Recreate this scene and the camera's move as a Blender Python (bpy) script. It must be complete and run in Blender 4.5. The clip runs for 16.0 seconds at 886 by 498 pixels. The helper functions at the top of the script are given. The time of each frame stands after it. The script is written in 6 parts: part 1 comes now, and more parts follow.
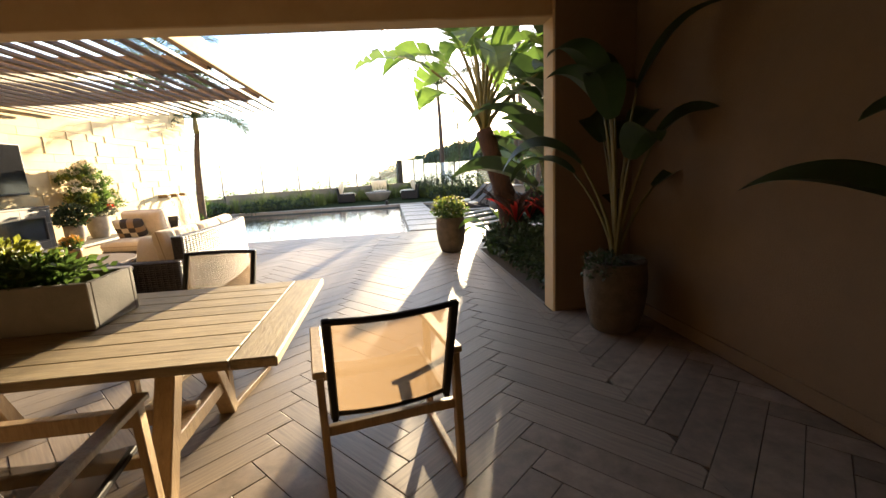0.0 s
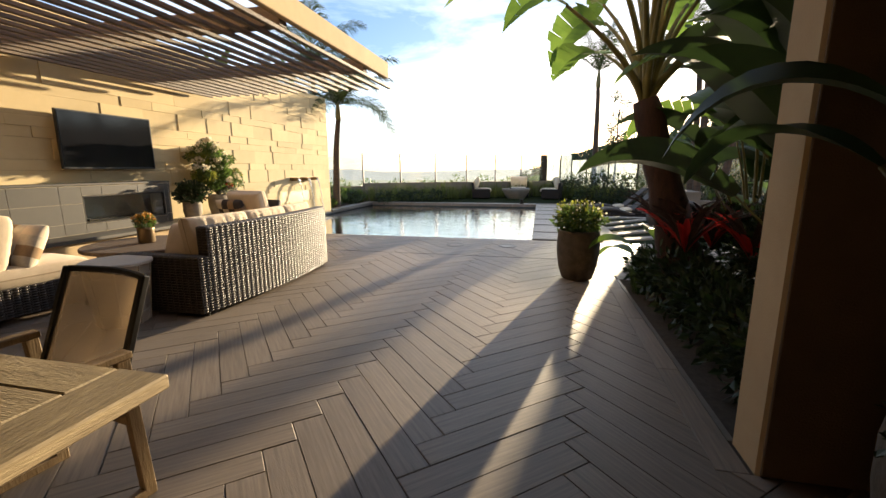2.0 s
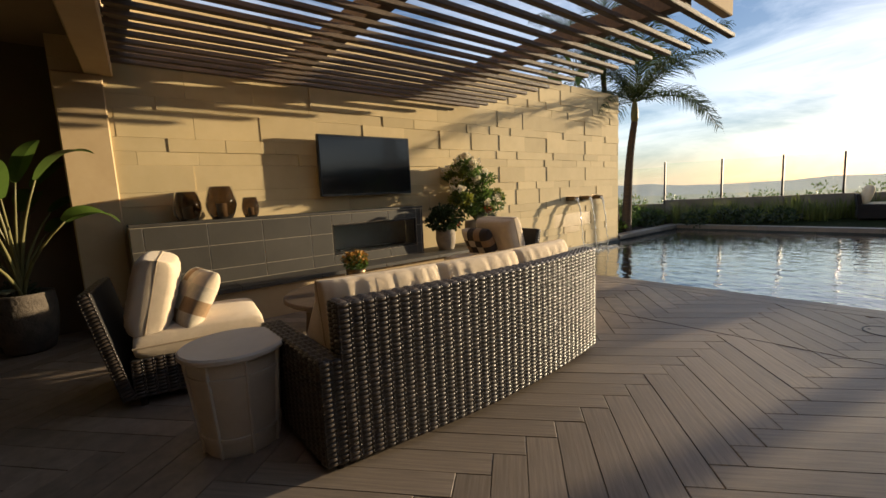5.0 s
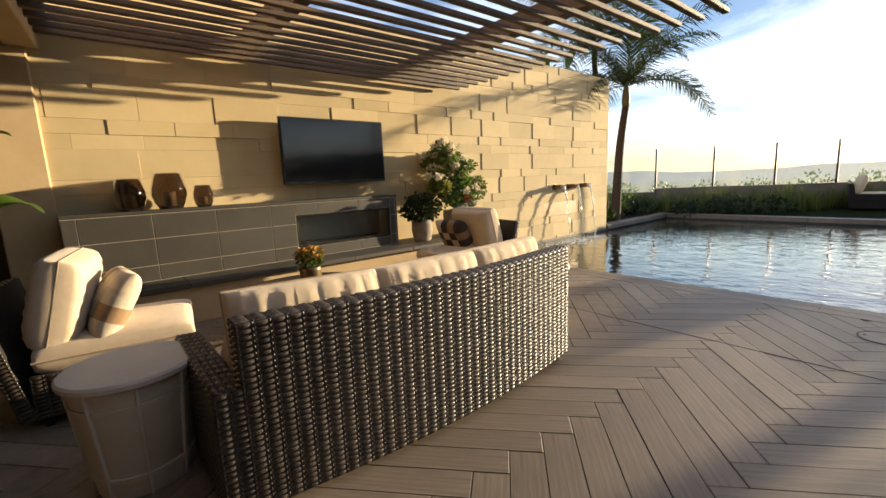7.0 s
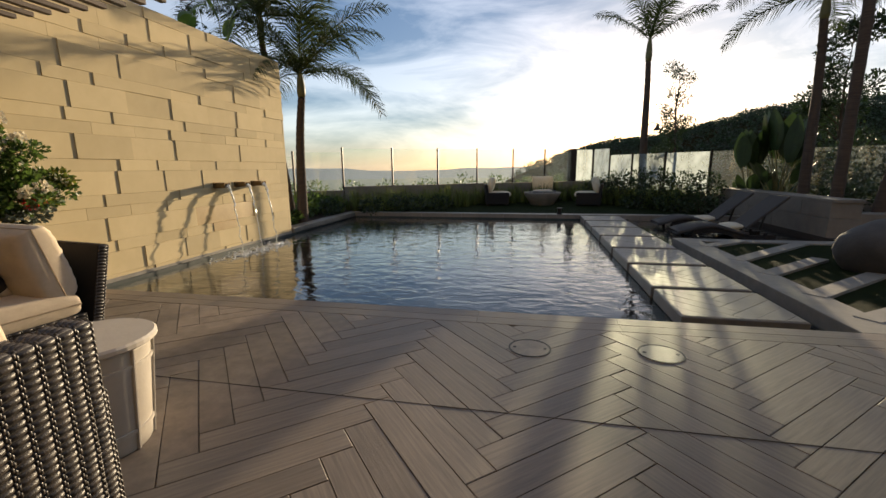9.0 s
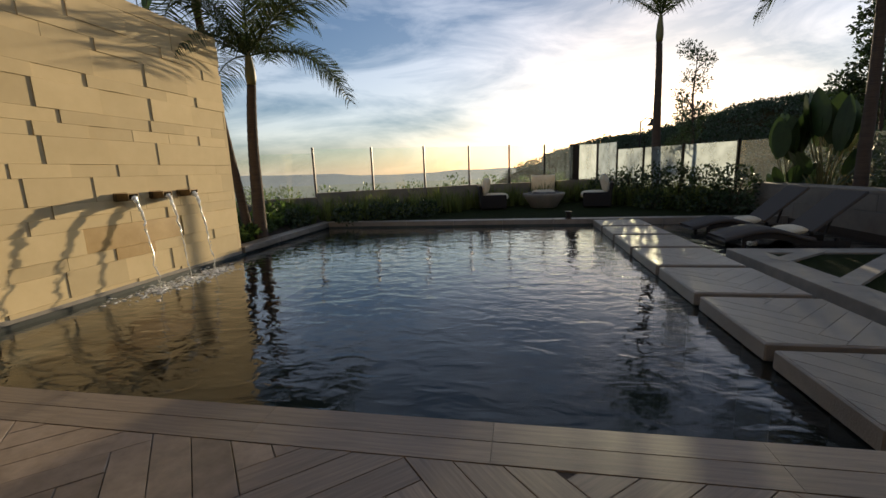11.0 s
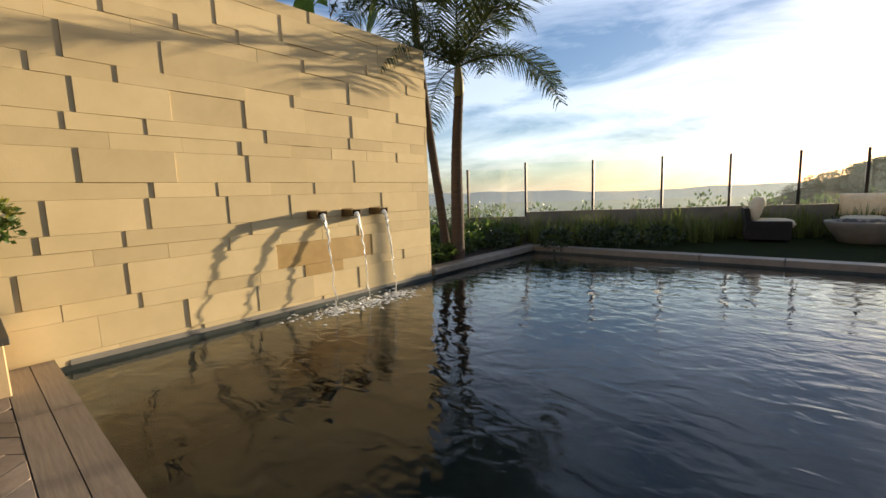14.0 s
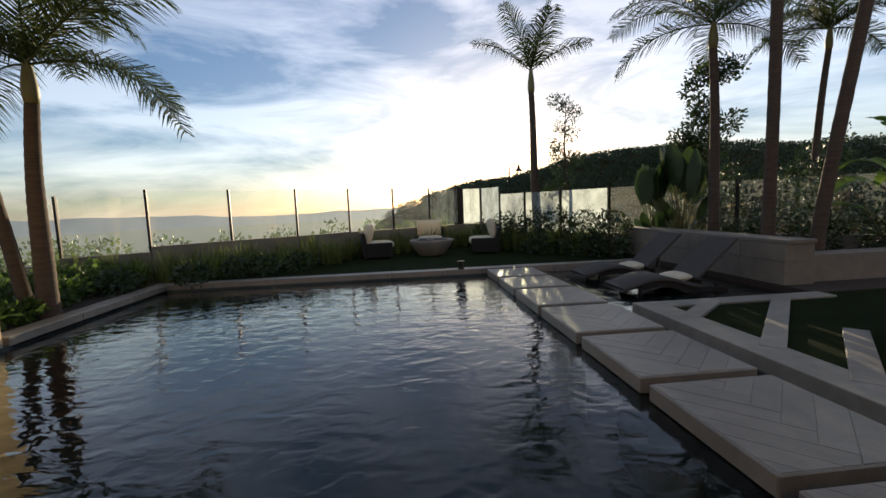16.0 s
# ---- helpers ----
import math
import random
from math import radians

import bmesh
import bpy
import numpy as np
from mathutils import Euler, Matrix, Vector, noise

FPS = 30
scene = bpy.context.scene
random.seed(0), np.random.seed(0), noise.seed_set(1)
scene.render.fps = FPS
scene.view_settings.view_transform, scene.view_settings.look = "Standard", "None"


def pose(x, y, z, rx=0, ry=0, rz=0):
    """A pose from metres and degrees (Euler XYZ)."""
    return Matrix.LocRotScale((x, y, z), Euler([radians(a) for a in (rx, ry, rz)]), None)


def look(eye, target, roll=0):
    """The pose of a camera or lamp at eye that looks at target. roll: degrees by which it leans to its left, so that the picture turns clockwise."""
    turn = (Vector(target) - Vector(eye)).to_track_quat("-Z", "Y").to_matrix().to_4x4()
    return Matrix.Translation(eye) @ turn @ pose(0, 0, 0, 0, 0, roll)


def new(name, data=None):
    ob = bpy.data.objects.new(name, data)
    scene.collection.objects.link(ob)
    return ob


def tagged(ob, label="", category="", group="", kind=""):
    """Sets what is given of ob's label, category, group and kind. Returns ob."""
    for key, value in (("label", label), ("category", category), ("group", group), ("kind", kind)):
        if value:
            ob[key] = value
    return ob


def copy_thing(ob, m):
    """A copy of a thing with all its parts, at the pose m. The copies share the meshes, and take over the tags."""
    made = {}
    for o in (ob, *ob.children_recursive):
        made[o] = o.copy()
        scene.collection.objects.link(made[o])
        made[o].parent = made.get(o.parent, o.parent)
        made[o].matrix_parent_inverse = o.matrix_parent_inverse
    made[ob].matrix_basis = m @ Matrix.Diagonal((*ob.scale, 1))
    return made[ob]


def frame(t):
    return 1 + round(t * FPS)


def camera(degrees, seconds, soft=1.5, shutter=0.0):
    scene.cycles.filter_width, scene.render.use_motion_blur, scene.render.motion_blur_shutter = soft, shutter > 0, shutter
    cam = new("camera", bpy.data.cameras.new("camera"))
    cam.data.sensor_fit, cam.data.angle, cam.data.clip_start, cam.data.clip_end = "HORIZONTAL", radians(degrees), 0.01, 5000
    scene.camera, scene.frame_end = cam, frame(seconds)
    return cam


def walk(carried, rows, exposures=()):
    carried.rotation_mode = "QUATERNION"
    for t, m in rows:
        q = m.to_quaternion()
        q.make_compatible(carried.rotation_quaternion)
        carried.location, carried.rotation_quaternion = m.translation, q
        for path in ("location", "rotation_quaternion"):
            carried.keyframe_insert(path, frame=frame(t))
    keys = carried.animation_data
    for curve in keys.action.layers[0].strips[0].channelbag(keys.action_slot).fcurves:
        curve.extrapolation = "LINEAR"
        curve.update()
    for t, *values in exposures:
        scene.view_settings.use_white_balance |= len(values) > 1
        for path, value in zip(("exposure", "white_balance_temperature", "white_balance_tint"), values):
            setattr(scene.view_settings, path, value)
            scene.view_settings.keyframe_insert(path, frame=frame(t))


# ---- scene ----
cam = camera(93.2, 16.0)
PATH = [
    (0, (-0.85, -0.878, 1.42), (-0.613, 1.072, 1.043), -3.0),
    (0.5, (-0.601, -0.541, 1.465), (-0.281, 1.412, 1.176), -1.4),
    (1, (-0.462, -0.099, 1.352), (-0.206, 1.853, 1.001), 0.2),
    (1.5, (-0.332, 0.462, 1.339), (-0.348, 2.426, 0.962), -1.0),
    (2, (-0.312, 0.976, 1.32), (-0.751, 2.891, 0.947), -0.2),
    (2.5, (-0.41, 1.474, 1.318), (-1.046, 3.337, 0.968), -1.0),
    (3, (-0.602, 1.943, 1.306), (-1.504, 3.7, 0.992), -1.3),
    (3.5, (-0.84, 2.364, 1.296), (-1.924, 4.017, 0.992), -1.3),
    (4, (-1.121, 2.721, 1.296), (-2.395, 4.232, 0.985), -2.9),
    (4.5, (-1.357, 3.082, 1.289), (-2.895, 4.339, 1.055), -2.8),
    (7, (-1.541, 3.763, 1.317), (-3.063, 5.02, 0.993), -2.5),
    (7.5, (-1.612, 3.997, 1.357), (-2.764, 5.6, 1.034), -1.5),
    (8, (-1.625, 4.349, 1.345), (-2.369, 6.168, 0.974), -2.3),
    (8.5, (-1.666, 4.757, 1.33), (-2.242, 6.632, 0.936), -1.2),
    (9, (-1.768, 5.206, 1.321), (-2.169, 7.128, 0.941), -0.6),
    (9.5, (-1.827, 5.694, 1.299), (-2.171, 7.631, 0.943), -1.8),
    (12, (-2.157, 7.758, 1.245), (-2.552, 9.673, 0.824), -1.9),
    (12.5, (-2.155, 8.056, 1.244), (-2.598, 9.946, 0.763), -0.4),
    (13, (-2.226, 8.294, 1.249), (-2.673, 10.189, 0.793), 0.2),
    (13.5, (-2.286, 8.469, 1.237), (-3.119, 10.242, 0.832), -1.2),
    (14, (-2.292, 8.555, 1.259), (-3.593, 10.052, 1.003), -2.0),
    (14.5, (-2.336, 8.578, 1.286), (-3.817, 9.918, 1.181), -3.2),
    (15, (-2.273, 8.549, 1.337), (-3.231, 10.302, 1.236), -1.2),
    (15.5, (-2.187, 8.478, 1.327), (-2.489, 10.45, 1.182), -1.4),
    (16, (-2.212, 8.308, 1.392), (-2.02, 10.288, 1.19), -2.2),
]
EXPOSURE = [(0.0, 3.0), (0.5, 2.8), (1.0, 2.45), (1.5, 2.1), (2.0, 1.85), (2.5, 1.55), (3.0, 1.2), (4.0, 0.85), (4.5, 0.88), (7.0, 1.45), (7.5, 1.5), (8.0, 1.3), (8.5, 0.98), (9.0, 0.72), (9.5, 0.5), (12.0, 0.6), (13.0, 0.9), (14.0, 1.1), (14.5, 1.1), (15.5, 0.9), (16.0, 0.85)]
walk(cam, [(t, look(eye, target, roll)) for t, eye, target, roll in PATH], EXPOSURE)

# ---- world and sun ----
SUN_AZ = math.atan2(0.25, 0.958)          # clockwise from +y
SUN_EL = radians(6.7)
world = bpy.data.worlds.new("sky")
scene.world = world
world.use_nodes = True
wn, wl = world.node_tree.nodes, world.node_tree.links
wn.clear()
w_out = wn.new("ShaderNodeOutputWorld")
w_bg = wn.new("ShaderNodeBackground")
w_sky = wn.new("ShaderNodeTexSky")
w_sky.sky_type = "NISHITA"
w_sky.sun_disc = False
w_sky.sun_elevation = SUN_EL
w_sky.sun_rotation = SUN_AZ
w_sky.air_density, w_sky.dust_density, w_sky.ozone_density = 1.0, 0.6, 2.6
w_tc = wn.new("ShaderNodeTexCoord")
w_map = wn.new("ShaderNodeMapping")
w_map.inputs["Scale"].default_value = (1.6, 1.6, 7.0)
w_map.inputs["Rotation"].default_value = (0.0, radians(6), radians(20))
w_noise = wn.new("ShaderNodeTexNoise")
w_noise.inputs["Scale"].default_value = 1.7
w_noise.inputs["Detail"].default_value = 9
w_noise.inputs["Roughness"].default_value = 0.58
w_noise.inputs["Distortion"].default_value = 0.5
w_ramp = wn.new("ShaderNodeValToRGB")
w_ramp.color_ramp.elements[0].position, w_ramp.color_ramp.elements[0].color = 0.36, (0, 0, 0, 1)
w_ramp.color_ramp.elements[1].position, w_ramp.color_ramp.elements[1].color = 0.58, (1, 1, 1, 1)
w_gain = wn.new("ShaderNodeMixRGB")
w_gain.blend_type = "MULTIPLY"
w_gain.inputs[0].default_value = 1.0
w_gain.inputs[2].default_value = (1.5, 1.33, 1.2, 1)
w_add = wn.new("ShaderNodeMixRGB")
w_add.blend_type = "ADD"
w_add.inputs[0].default_value = 1.0
w_add.inputs[2].default_value = (2.6, 2.42, 2.32, 1)
w_mix = wn.new("ShaderNodeMixRGB")
wl.new(w_tc.outputs["Generated"], w_map.inputs["Vector"])
wl.new(w_map.outputs["Vector"], w_noise.inputs["Vector"])
wl.new(w_noise.outputs["Fac"], w_ramp.inputs["Fac"])
w_tint = wn.new("ShaderNodeMixRGB")
w_tint.blend_type = "MULTIPLY"
w_tint.inputs[0].default_value = 1.0
w_tint.inputs[2].default_value = (0.98, 0.97, 1.03, 1)
w_fill = wn.new("ShaderNodeMixRGB")
w_fill.blend_type = "ADD"
w_fill.inputs[0].default_value = 1.0
w_fill.inputs[2].default_value = (0.24, 0.46, 0.95, 1)
w_pale = wn.new("ShaderNodeHueSaturation")
w_pale.inputs["Saturation"].default_value = 0.95
wl.new(w_sky.outputs["Color"], w_pale.inputs["Color"])
wl.new(w_pale.outputs["Color"], w_tint.inputs[1])
wl.new(w_tint.outputs["Color"], w_fill.inputs[1])
wl.new(w_fill.outputs["Color"], w_gain.inputs[1])
wl.new(w_gain.outputs["Color"], w_add.inputs[1])
wl.new(w_ramp.outputs["Color"], w_mix.inputs[0])
wl.new(w_fill.outputs["Color"], w_mix.inputs[1])
wl.new(w_add.outputs["Color"], w_mix.inputs[2])
wl.new(w_mix.outputs["Color"], w_bg.inputs["Color"])
w_bg.inputs["Strength"].default_value = 0.070
wl.new(w_bg.outputs["Background"], w_out.inputs["Surface"])

sun = new("sun", bpy.data.lights.new("sun", "SUN"))
sun.data.energy = 5.0
sun.data.angle = radians(0.6)
sun.data.color = (1.0, 0.80, 0.52)
sun_dir = Vector((math.sin(SUN_AZ) * math.cos(SUN_EL), math.cos(SUN_AZ) * math.cos(SUN_EL), math.sin(SUN_EL)))
sun.matrix_world = look((0, 0, 30), Vector((0, 0, 30)) - sun_dir)


# ---- materials ----
def mat(name, color, color2=None, rough=0.6, rough2=None, metal=0.0, scale=8.0, stretch=(1, 1, 1), bump=0.0, bump_scale=60.0,
        random_mix=0.0, island=False, transmission=0.0, sheen=0.0, trans_leaf=0.0, detail=6.0, spec=0.5, stain=0.0):
    """A surface with variation at two scales, per-piece change of tone and fine relief."""
    m = bpy.data.materials.new(name)
    m.use_nodes = True
    n, l = m.node_tree.nodes, m.node_tree.links
    b = n["Principled BSDF"]
    tc = n.new("ShaderNodeTexCoord")
    mp = n.new("ShaderNodeMapping")
    mp.inputs["Scale"].default_value = stretch
    l.new(tc.outputs["Object"], mp.inputs["Vector"])
    c2 = color2 or tuple(v * 0.78 for v in color)
    big = n.new("ShaderNodeTexNoise")
    big.inputs["Scale"].default_value = scale
    big.inputs["Detail"].default_value = detail
    big.inputs["Roughness"].default_value = 0.65
    l.new(mp.outputs["Vector"], big.inputs["Vector"])
    ramp = n.new("ShaderNodeValToRGB")
    ramp.color_ramp.elements[0].position, ramp.color_ramp.elements[1].position = 0.32, 0.68
    ramp.color_ramp.elements[0].color, ramp.color_ramp.elements[1].color = (*c2, 1), (*color, 1)
    l.new(big.outputs["Fac"], ramp.inputs["Fac"])
    col = ramp.outputs["Color"]
    if stain:
        st = n.new("ShaderNodeTexNoise")
        st.inputs["Scale"].default_value = scale * 0.16
        st.inputs["Detail"].default_value = 4
        l.new(tc.outputs["Object"], st.inputs["Vector"])
        sr = n.new("ShaderNodeMapRange")
        sr.inputs["From Min"].default_value, sr.inputs["From Max"].default_value = 0.35, 0.7
        sr.inputs["To Min"].default_value, sr.inputs["To Max"].default_value = 1.0 - stain, 1.0
        l.new(st.outputs["Fac"], sr.inputs["Value"])
        mx = n.new("ShaderNodeMixRGB")
        mx.blend_type = "MULTIPLY"
        mx.inputs[0].default_value = 1.0
        l.new(col, mx.inputs[1])
        l.new(sr.outputs["Result"], mx.inputs[2])
        col = mx.outputs["Color"]
    if random_mix:
        if island:
            rnd = n.new("ShaderNodeNewGeometry").outputs["Random Per Island"]
        else:
            rnd = n.new("ShaderNodeObjectInfo").outputs["Random"]
        hsv = n.new("ShaderNodeHueSaturation")
        mr = n.new("ShaderNodeMapRange")
        mr.inputs["To Min"].default_value, mr.inputs["To Max"].default_value = 1.0 - random_mix, 1.0 + random_mix
        l.new(rnd, mr.inputs["Value"])
        l.new(mr.outputs["Result"], hsv.inputs["Value"])
        l.new(col, hsv.inputs["Color"])
        col = hsv.outputs["Color"]
    l.new(col, b.inputs["Base Color"])
    rr = n.new("ShaderNodeMapRange")
    rr.inputs["To Min"].default_value, rr.inputs["To Max"].default_value = rough, rough2 if rough2 is not None else min(1.0, rough + 0.15)
    l.new(big.outputs["Fac"], rr.inputs["Value"])
    l.new(rr.outputs["Result"], b.inputs["Roughness"])
    b.inputs["Metallic"].default_value = metal
    b.inputs["Specular IOR Level"].default_value = spec
    b.inputs["Transmission Weight"].default_value = transmission
    b.inputs["Sheen Weight"].default_value = sheen
    if bump:
        fine = n.new("ShaderNodeTexNoise")
        fine.inputs["Scale"].default_value = bump_scale
        fine.inputs["Detail"].default_value = 4
        l.new(mp.outputs["Vector"], fine.inputs["Vector"])
        bp = n.new("ShaderNodeBump")
        bp.inputs["Strength"].default_value = bump
        bp.inputs["Distance"].default_value = 0.01
        l.new(fine.outputs["Fac"], bp.inputs["Height"])
        l.new(bp.outputs["Normal"], b.inputs["Normal"])
    if trans_leaf:
        out = n["Material Output"]
        tr = n.new("ShaderNodeBsdfTranslucent")
        l.new(col, tr.inputs["Color"])
        ms = n.new("ShaderNodeMixShader")
        ms.inputs[0].default_value = trans_leaf
        l.new(b.outputs["BSDF"], ms.inputs[1])
        l.new(tr.outputs["BSDF"], ms.inputs[2])
        l.new(ms.outputs["Shader"], out.inputs["Surface"])
    return m


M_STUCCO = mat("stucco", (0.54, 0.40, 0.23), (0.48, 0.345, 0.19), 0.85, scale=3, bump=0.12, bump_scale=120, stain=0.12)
# Brown copy of the stucco with the terrace's shade put into the colour.
M_STUCCO_SHADE = mat("shade_brown_stucco", (0.17, 0.118, 0.075), (0.142, 0.098, 0.062), 0.85, scale=3, bump=0.35, bump_scale=120, stain=0.12)
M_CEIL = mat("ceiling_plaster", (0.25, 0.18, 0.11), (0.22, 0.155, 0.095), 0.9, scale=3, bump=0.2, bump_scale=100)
M_STONE = mat("sandstone", (0.61, 0.48, 0.27), (0.54, 0.42, 0.225), 0.8, scale=2.2, bump=0.1, bump_scale=90, random_mix=0.10, stain=0.12)
M_WETSTONE = mat("wet_sandstone", (0.42, 0.28, 0.105), (0.32, 0.20, 0.065), 0.35, scale=3, bump=0.2, bump_scale=90)
M_MORTAR = mat("stone_backing", (0.34, 0.25, 0.14), (0.28, 0.2, 0.11), 0.9, scale=6, bump=0.3)
M_PLANK = mat("wood_look_plank", (0.302, 0.243, 0.187), (0.176, 0.139, 0.107), 0.42, 0.60, scale=2.2, stretch=(1.2, 26, 6), bump=0.14, bump_scale=16, random_mix=0.13, spec=0.4, stain=0.2)
M_PLANKS = mat("wood_look_plank_far", (0.305, 0.24, 0.184), (0.18, 0.140, 0.107), 0.40, 0.58, scale=9, bump=0.14, bump_scale=180, spec=0.4, random_mix=0.20, island=True, stain=0.2)
M_GROUT = mat("grout", (0.10, 0.085, 0.07), (0.07, 0.06, 0.05), 0.95, scale=30, bump=0.3, spec=0.0)
M_COPING = mat("stone_coping", (0.215, 0.19, 0.158), (0.15, 0.132, 0.11), 0.36, scale=5, bump=0.25, bump_scale=80, random_mix=0.08, stain=0.2)
M_POOL = mat("pool_plaster", (0.044, 0.062, 0.062), (0.022, 0.032, 0.032), 0.6, scale=5, bump=0.3, random_mix=0.0, stain=0.5)
M_CONC = mat("concrete", (0.27, 0.245, 0.21), (0.20, 0.185, 0.155), 0.7, scale=6, bump=0.12, bump_scale=90, stain=0.25)
M_WALLCAP = mat("low_wall_plaster", (0.205, 0.178, 0.145), (0.155, 0.135, 0.11), 0.8, scale=4, bump=0.3, stain=0.2)
M_WOOD_DARK = mat("weathered_cedar", (0.115, 0.074, 0.048), (0.06, 0.038, 0.024), 0.6, scale=3, stretch=(12, 1, 12), bump=0.4, bump_scale=20, random_mix=0.25)
M_TEAK = mat("weathered_teak", (0.41, 0.315, 0.18), (0.22, 0.16, 0.088), 0.6, scale=4, stretch=(1.2, 14, 14), bump=0.35, bump_scale=18, random_mix=0.12, stain=0.15)
M_TEAK_Y = mat("teak_frame", (0.34, 0.23, 0.115), (0.22, 0.14, 0.065), 0.5, scale=4, stretch=(9, 9, 1.2), bump=0.3, bump_scale=18)
M_WICKER = mat("dark_wicker", (0.058, 0.044, 0.034), (0.032, 0.024, 0.019), 0.33, 0.46, scale=40, bump=0.2, bump_scale=200, random_mix=0.35, island=True)
M_WICKER_IN = mat("wicker_backing", (0.012, 0.009, 0.007), None, 0.8, scale=30)
M_CUSHION = mat("beige_canvas", (0.62, 0.50, 0.36), (0.55, 0.44, 0.31), 0.9, scale=14, bump=0.35, bump_scale=420, sheen=0.15)
M_PIPING = mat("cushion_piping", (0.42, 0.32, 0.21), None, 0.9, scale=30)
M_BLACK = mat("dark_bronze_metal", (0.02, 0.017, 0.015), None, 0.4, metal=0.6, scale=20)
M_TV = mat("tv_screen", (0.010, 0.010, 0.012), None, 0.08, 0.1, scale=2)
M_TVB = mat("tv_bezel", (0.012, 0.012, 0.012), None, 0.35, scale=10)
M_SLATE = mat("grey_porcelain", (0.060, 0.052, 0.040), (0.044, 0.038, 0.029), 0.55, scale=3, bump=0.12, bump_scale=60, random_mix=0.12, stain=0.15)
M_GROUT_L = mat("light_grout", (0.40, 0.35, 0.27), None, 0.9, scale=30)
M_FIREBOX = mat("firebox_steel", (0.22, 0.20, 0.17), (0.15, 0.14, 0.12), 0.25, metal=0.8, scale=3)
M_WHITE = mat("cream_glaze", (0.55, 0.49, 0.41), (0.48, 0.42, 0.35), 0.4, scale=6, bump=0.1)
M_POT = mat("rough_terracotta", (0.145, 0.115, 0.086), (0.075, 0.058, 0.042), 0.85, scale=9, bump=0.7, bump_scale=40, stain=0.35)
M_POT_L = mat("pale_stone_pot", (0.42, 0.36, 0.28), (0.28, 0.23, 0.17), 0.85, scale=9, bump=0.6, bump_scale=40, stain=0.3)
M_SOIL = mat("soil_mulch", (0.045, 0.03, 0.02), (0.02, 0.014, 0.01), 0.95, scale=30, bump=0.9, bump_scale=60)
# Grass green lowered to near black: shade among the blades put into it.
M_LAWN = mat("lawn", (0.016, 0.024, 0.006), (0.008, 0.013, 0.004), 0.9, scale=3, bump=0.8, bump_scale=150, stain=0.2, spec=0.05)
M_GRASS = mat("grass_blades", (0.17, 0.20, 0.055), (0.09, 0.12, 0.028), 0.6, scale=2, random_mix=0.4, island=True, trans_leaf=0.5)
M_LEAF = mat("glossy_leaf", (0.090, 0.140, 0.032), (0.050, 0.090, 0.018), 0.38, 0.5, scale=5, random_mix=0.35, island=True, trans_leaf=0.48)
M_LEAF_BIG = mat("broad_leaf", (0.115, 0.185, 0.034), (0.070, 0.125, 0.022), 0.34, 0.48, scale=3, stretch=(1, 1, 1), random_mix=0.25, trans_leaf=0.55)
# Darker copy of the leaf green, with shade put into the colour.
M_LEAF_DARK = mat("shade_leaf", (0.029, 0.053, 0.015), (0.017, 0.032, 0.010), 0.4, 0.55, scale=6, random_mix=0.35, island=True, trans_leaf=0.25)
M_LEAF_YEL = mat("lime_leaf", (0.22, 0.22, 0.030), (0.13, 0.16, 0.025), 0.5, scale=6, random_mix=0.3, island=True, trans_leaf=0.4)
M_LEAF_SIL = mat("silver_leaf", (0.22, 0.25, 0.20), (0.15, 0.18, 0.14), 0.7, scale=6, random_mix=0.2, island=True)
M_PALM = mat("palm_frond", (0.060, 0.085, 0.022), (0.036, 0.054, 0.015), 0.45, scale=3, random_mix=0.35, island=True, trans_leaf=0.3)
M_TRUNK = mat("palm_trunk", (0.080, 0.055, 0.038), (0.040, 0.027, 0.019), 0.85, scale=3, stretch=(1, 1, 14), bump=0.8, bump_scale=10)
M_STEM = mat("green_stem", (0.16, 0.14, 0.045), (0.10, 0.09, 0.03), 0.5, scale=4, stretch=(3, 3, 1))
M_FIBRE = mat("trunk_fibre", (0.060, 0.026, 0.018), (0.022, 0.011, 0.008), 0.85, scale=5, stretch=(6, 6, 1), bump=0.9, bump_scale=20)
M_RED = mat("red_bract", (0.52, 0.022, 0.016), (0.36, 0.014, 0.012), 0.5, scale=6, random_mix=0.3, island=True, trans_leaf=0.35)
M_FLOWER = mat("white_flower", (0.80, 0.74, 0.60), (0.7, 0.62, 0.46), 0.7, scale=9, random_mix=0.1, island=True, trans_leaf=0.3)
M_ORANGE = mat("orange_flower", (0.42, 0.23, 0.04), (0.28, 0.13, 0.025), 0.7, scale=9, random_mix=0.25, island=True, trans_leaf=0.2)
M_STRIPE_D = mat("dark_stripe_cloth", (0.045, 0.035, 0.03), None, 0.9, scale=30, bump=0.2, bump_scale=300)
M_STRIPE_L = mat("light_stripe_cloth", (0.56, 0.48, 0.36), None, 0.9, scale=30, bump=0.2, bump_scale=300)
M_TAN = mat("tan_cloth", (0.30, 0.19, 0.10), None, 0.9, scale=30, bump=0.2, bump_scale=300)
M_GREYCLOTH = mat("charcoal_sling", (0.05, 0.045, 0.042), None, 0.8, scale=30, bump=0.2, bump_scale=300)
M_BRASS = mat("aged_brass", (0.20, 0.14, 0.075), (0.13, 0.09, 0.05), 0.35, metal=0.9, scale=8)
M_ROCK = mat("smooth_boulder", (0.07, 0.066, 0.062), (0.045, 0.042, 0.04), 0.8, scale=5, bump=0.4, bump_scale=40)
M_HILL = mat("scrub_hillside", (0.058, 0.044, 0.020), (0.020, 0.018, 0.008), 0.95, scale=0.25, bump=0.0, stain=0.4, spec=0.0)
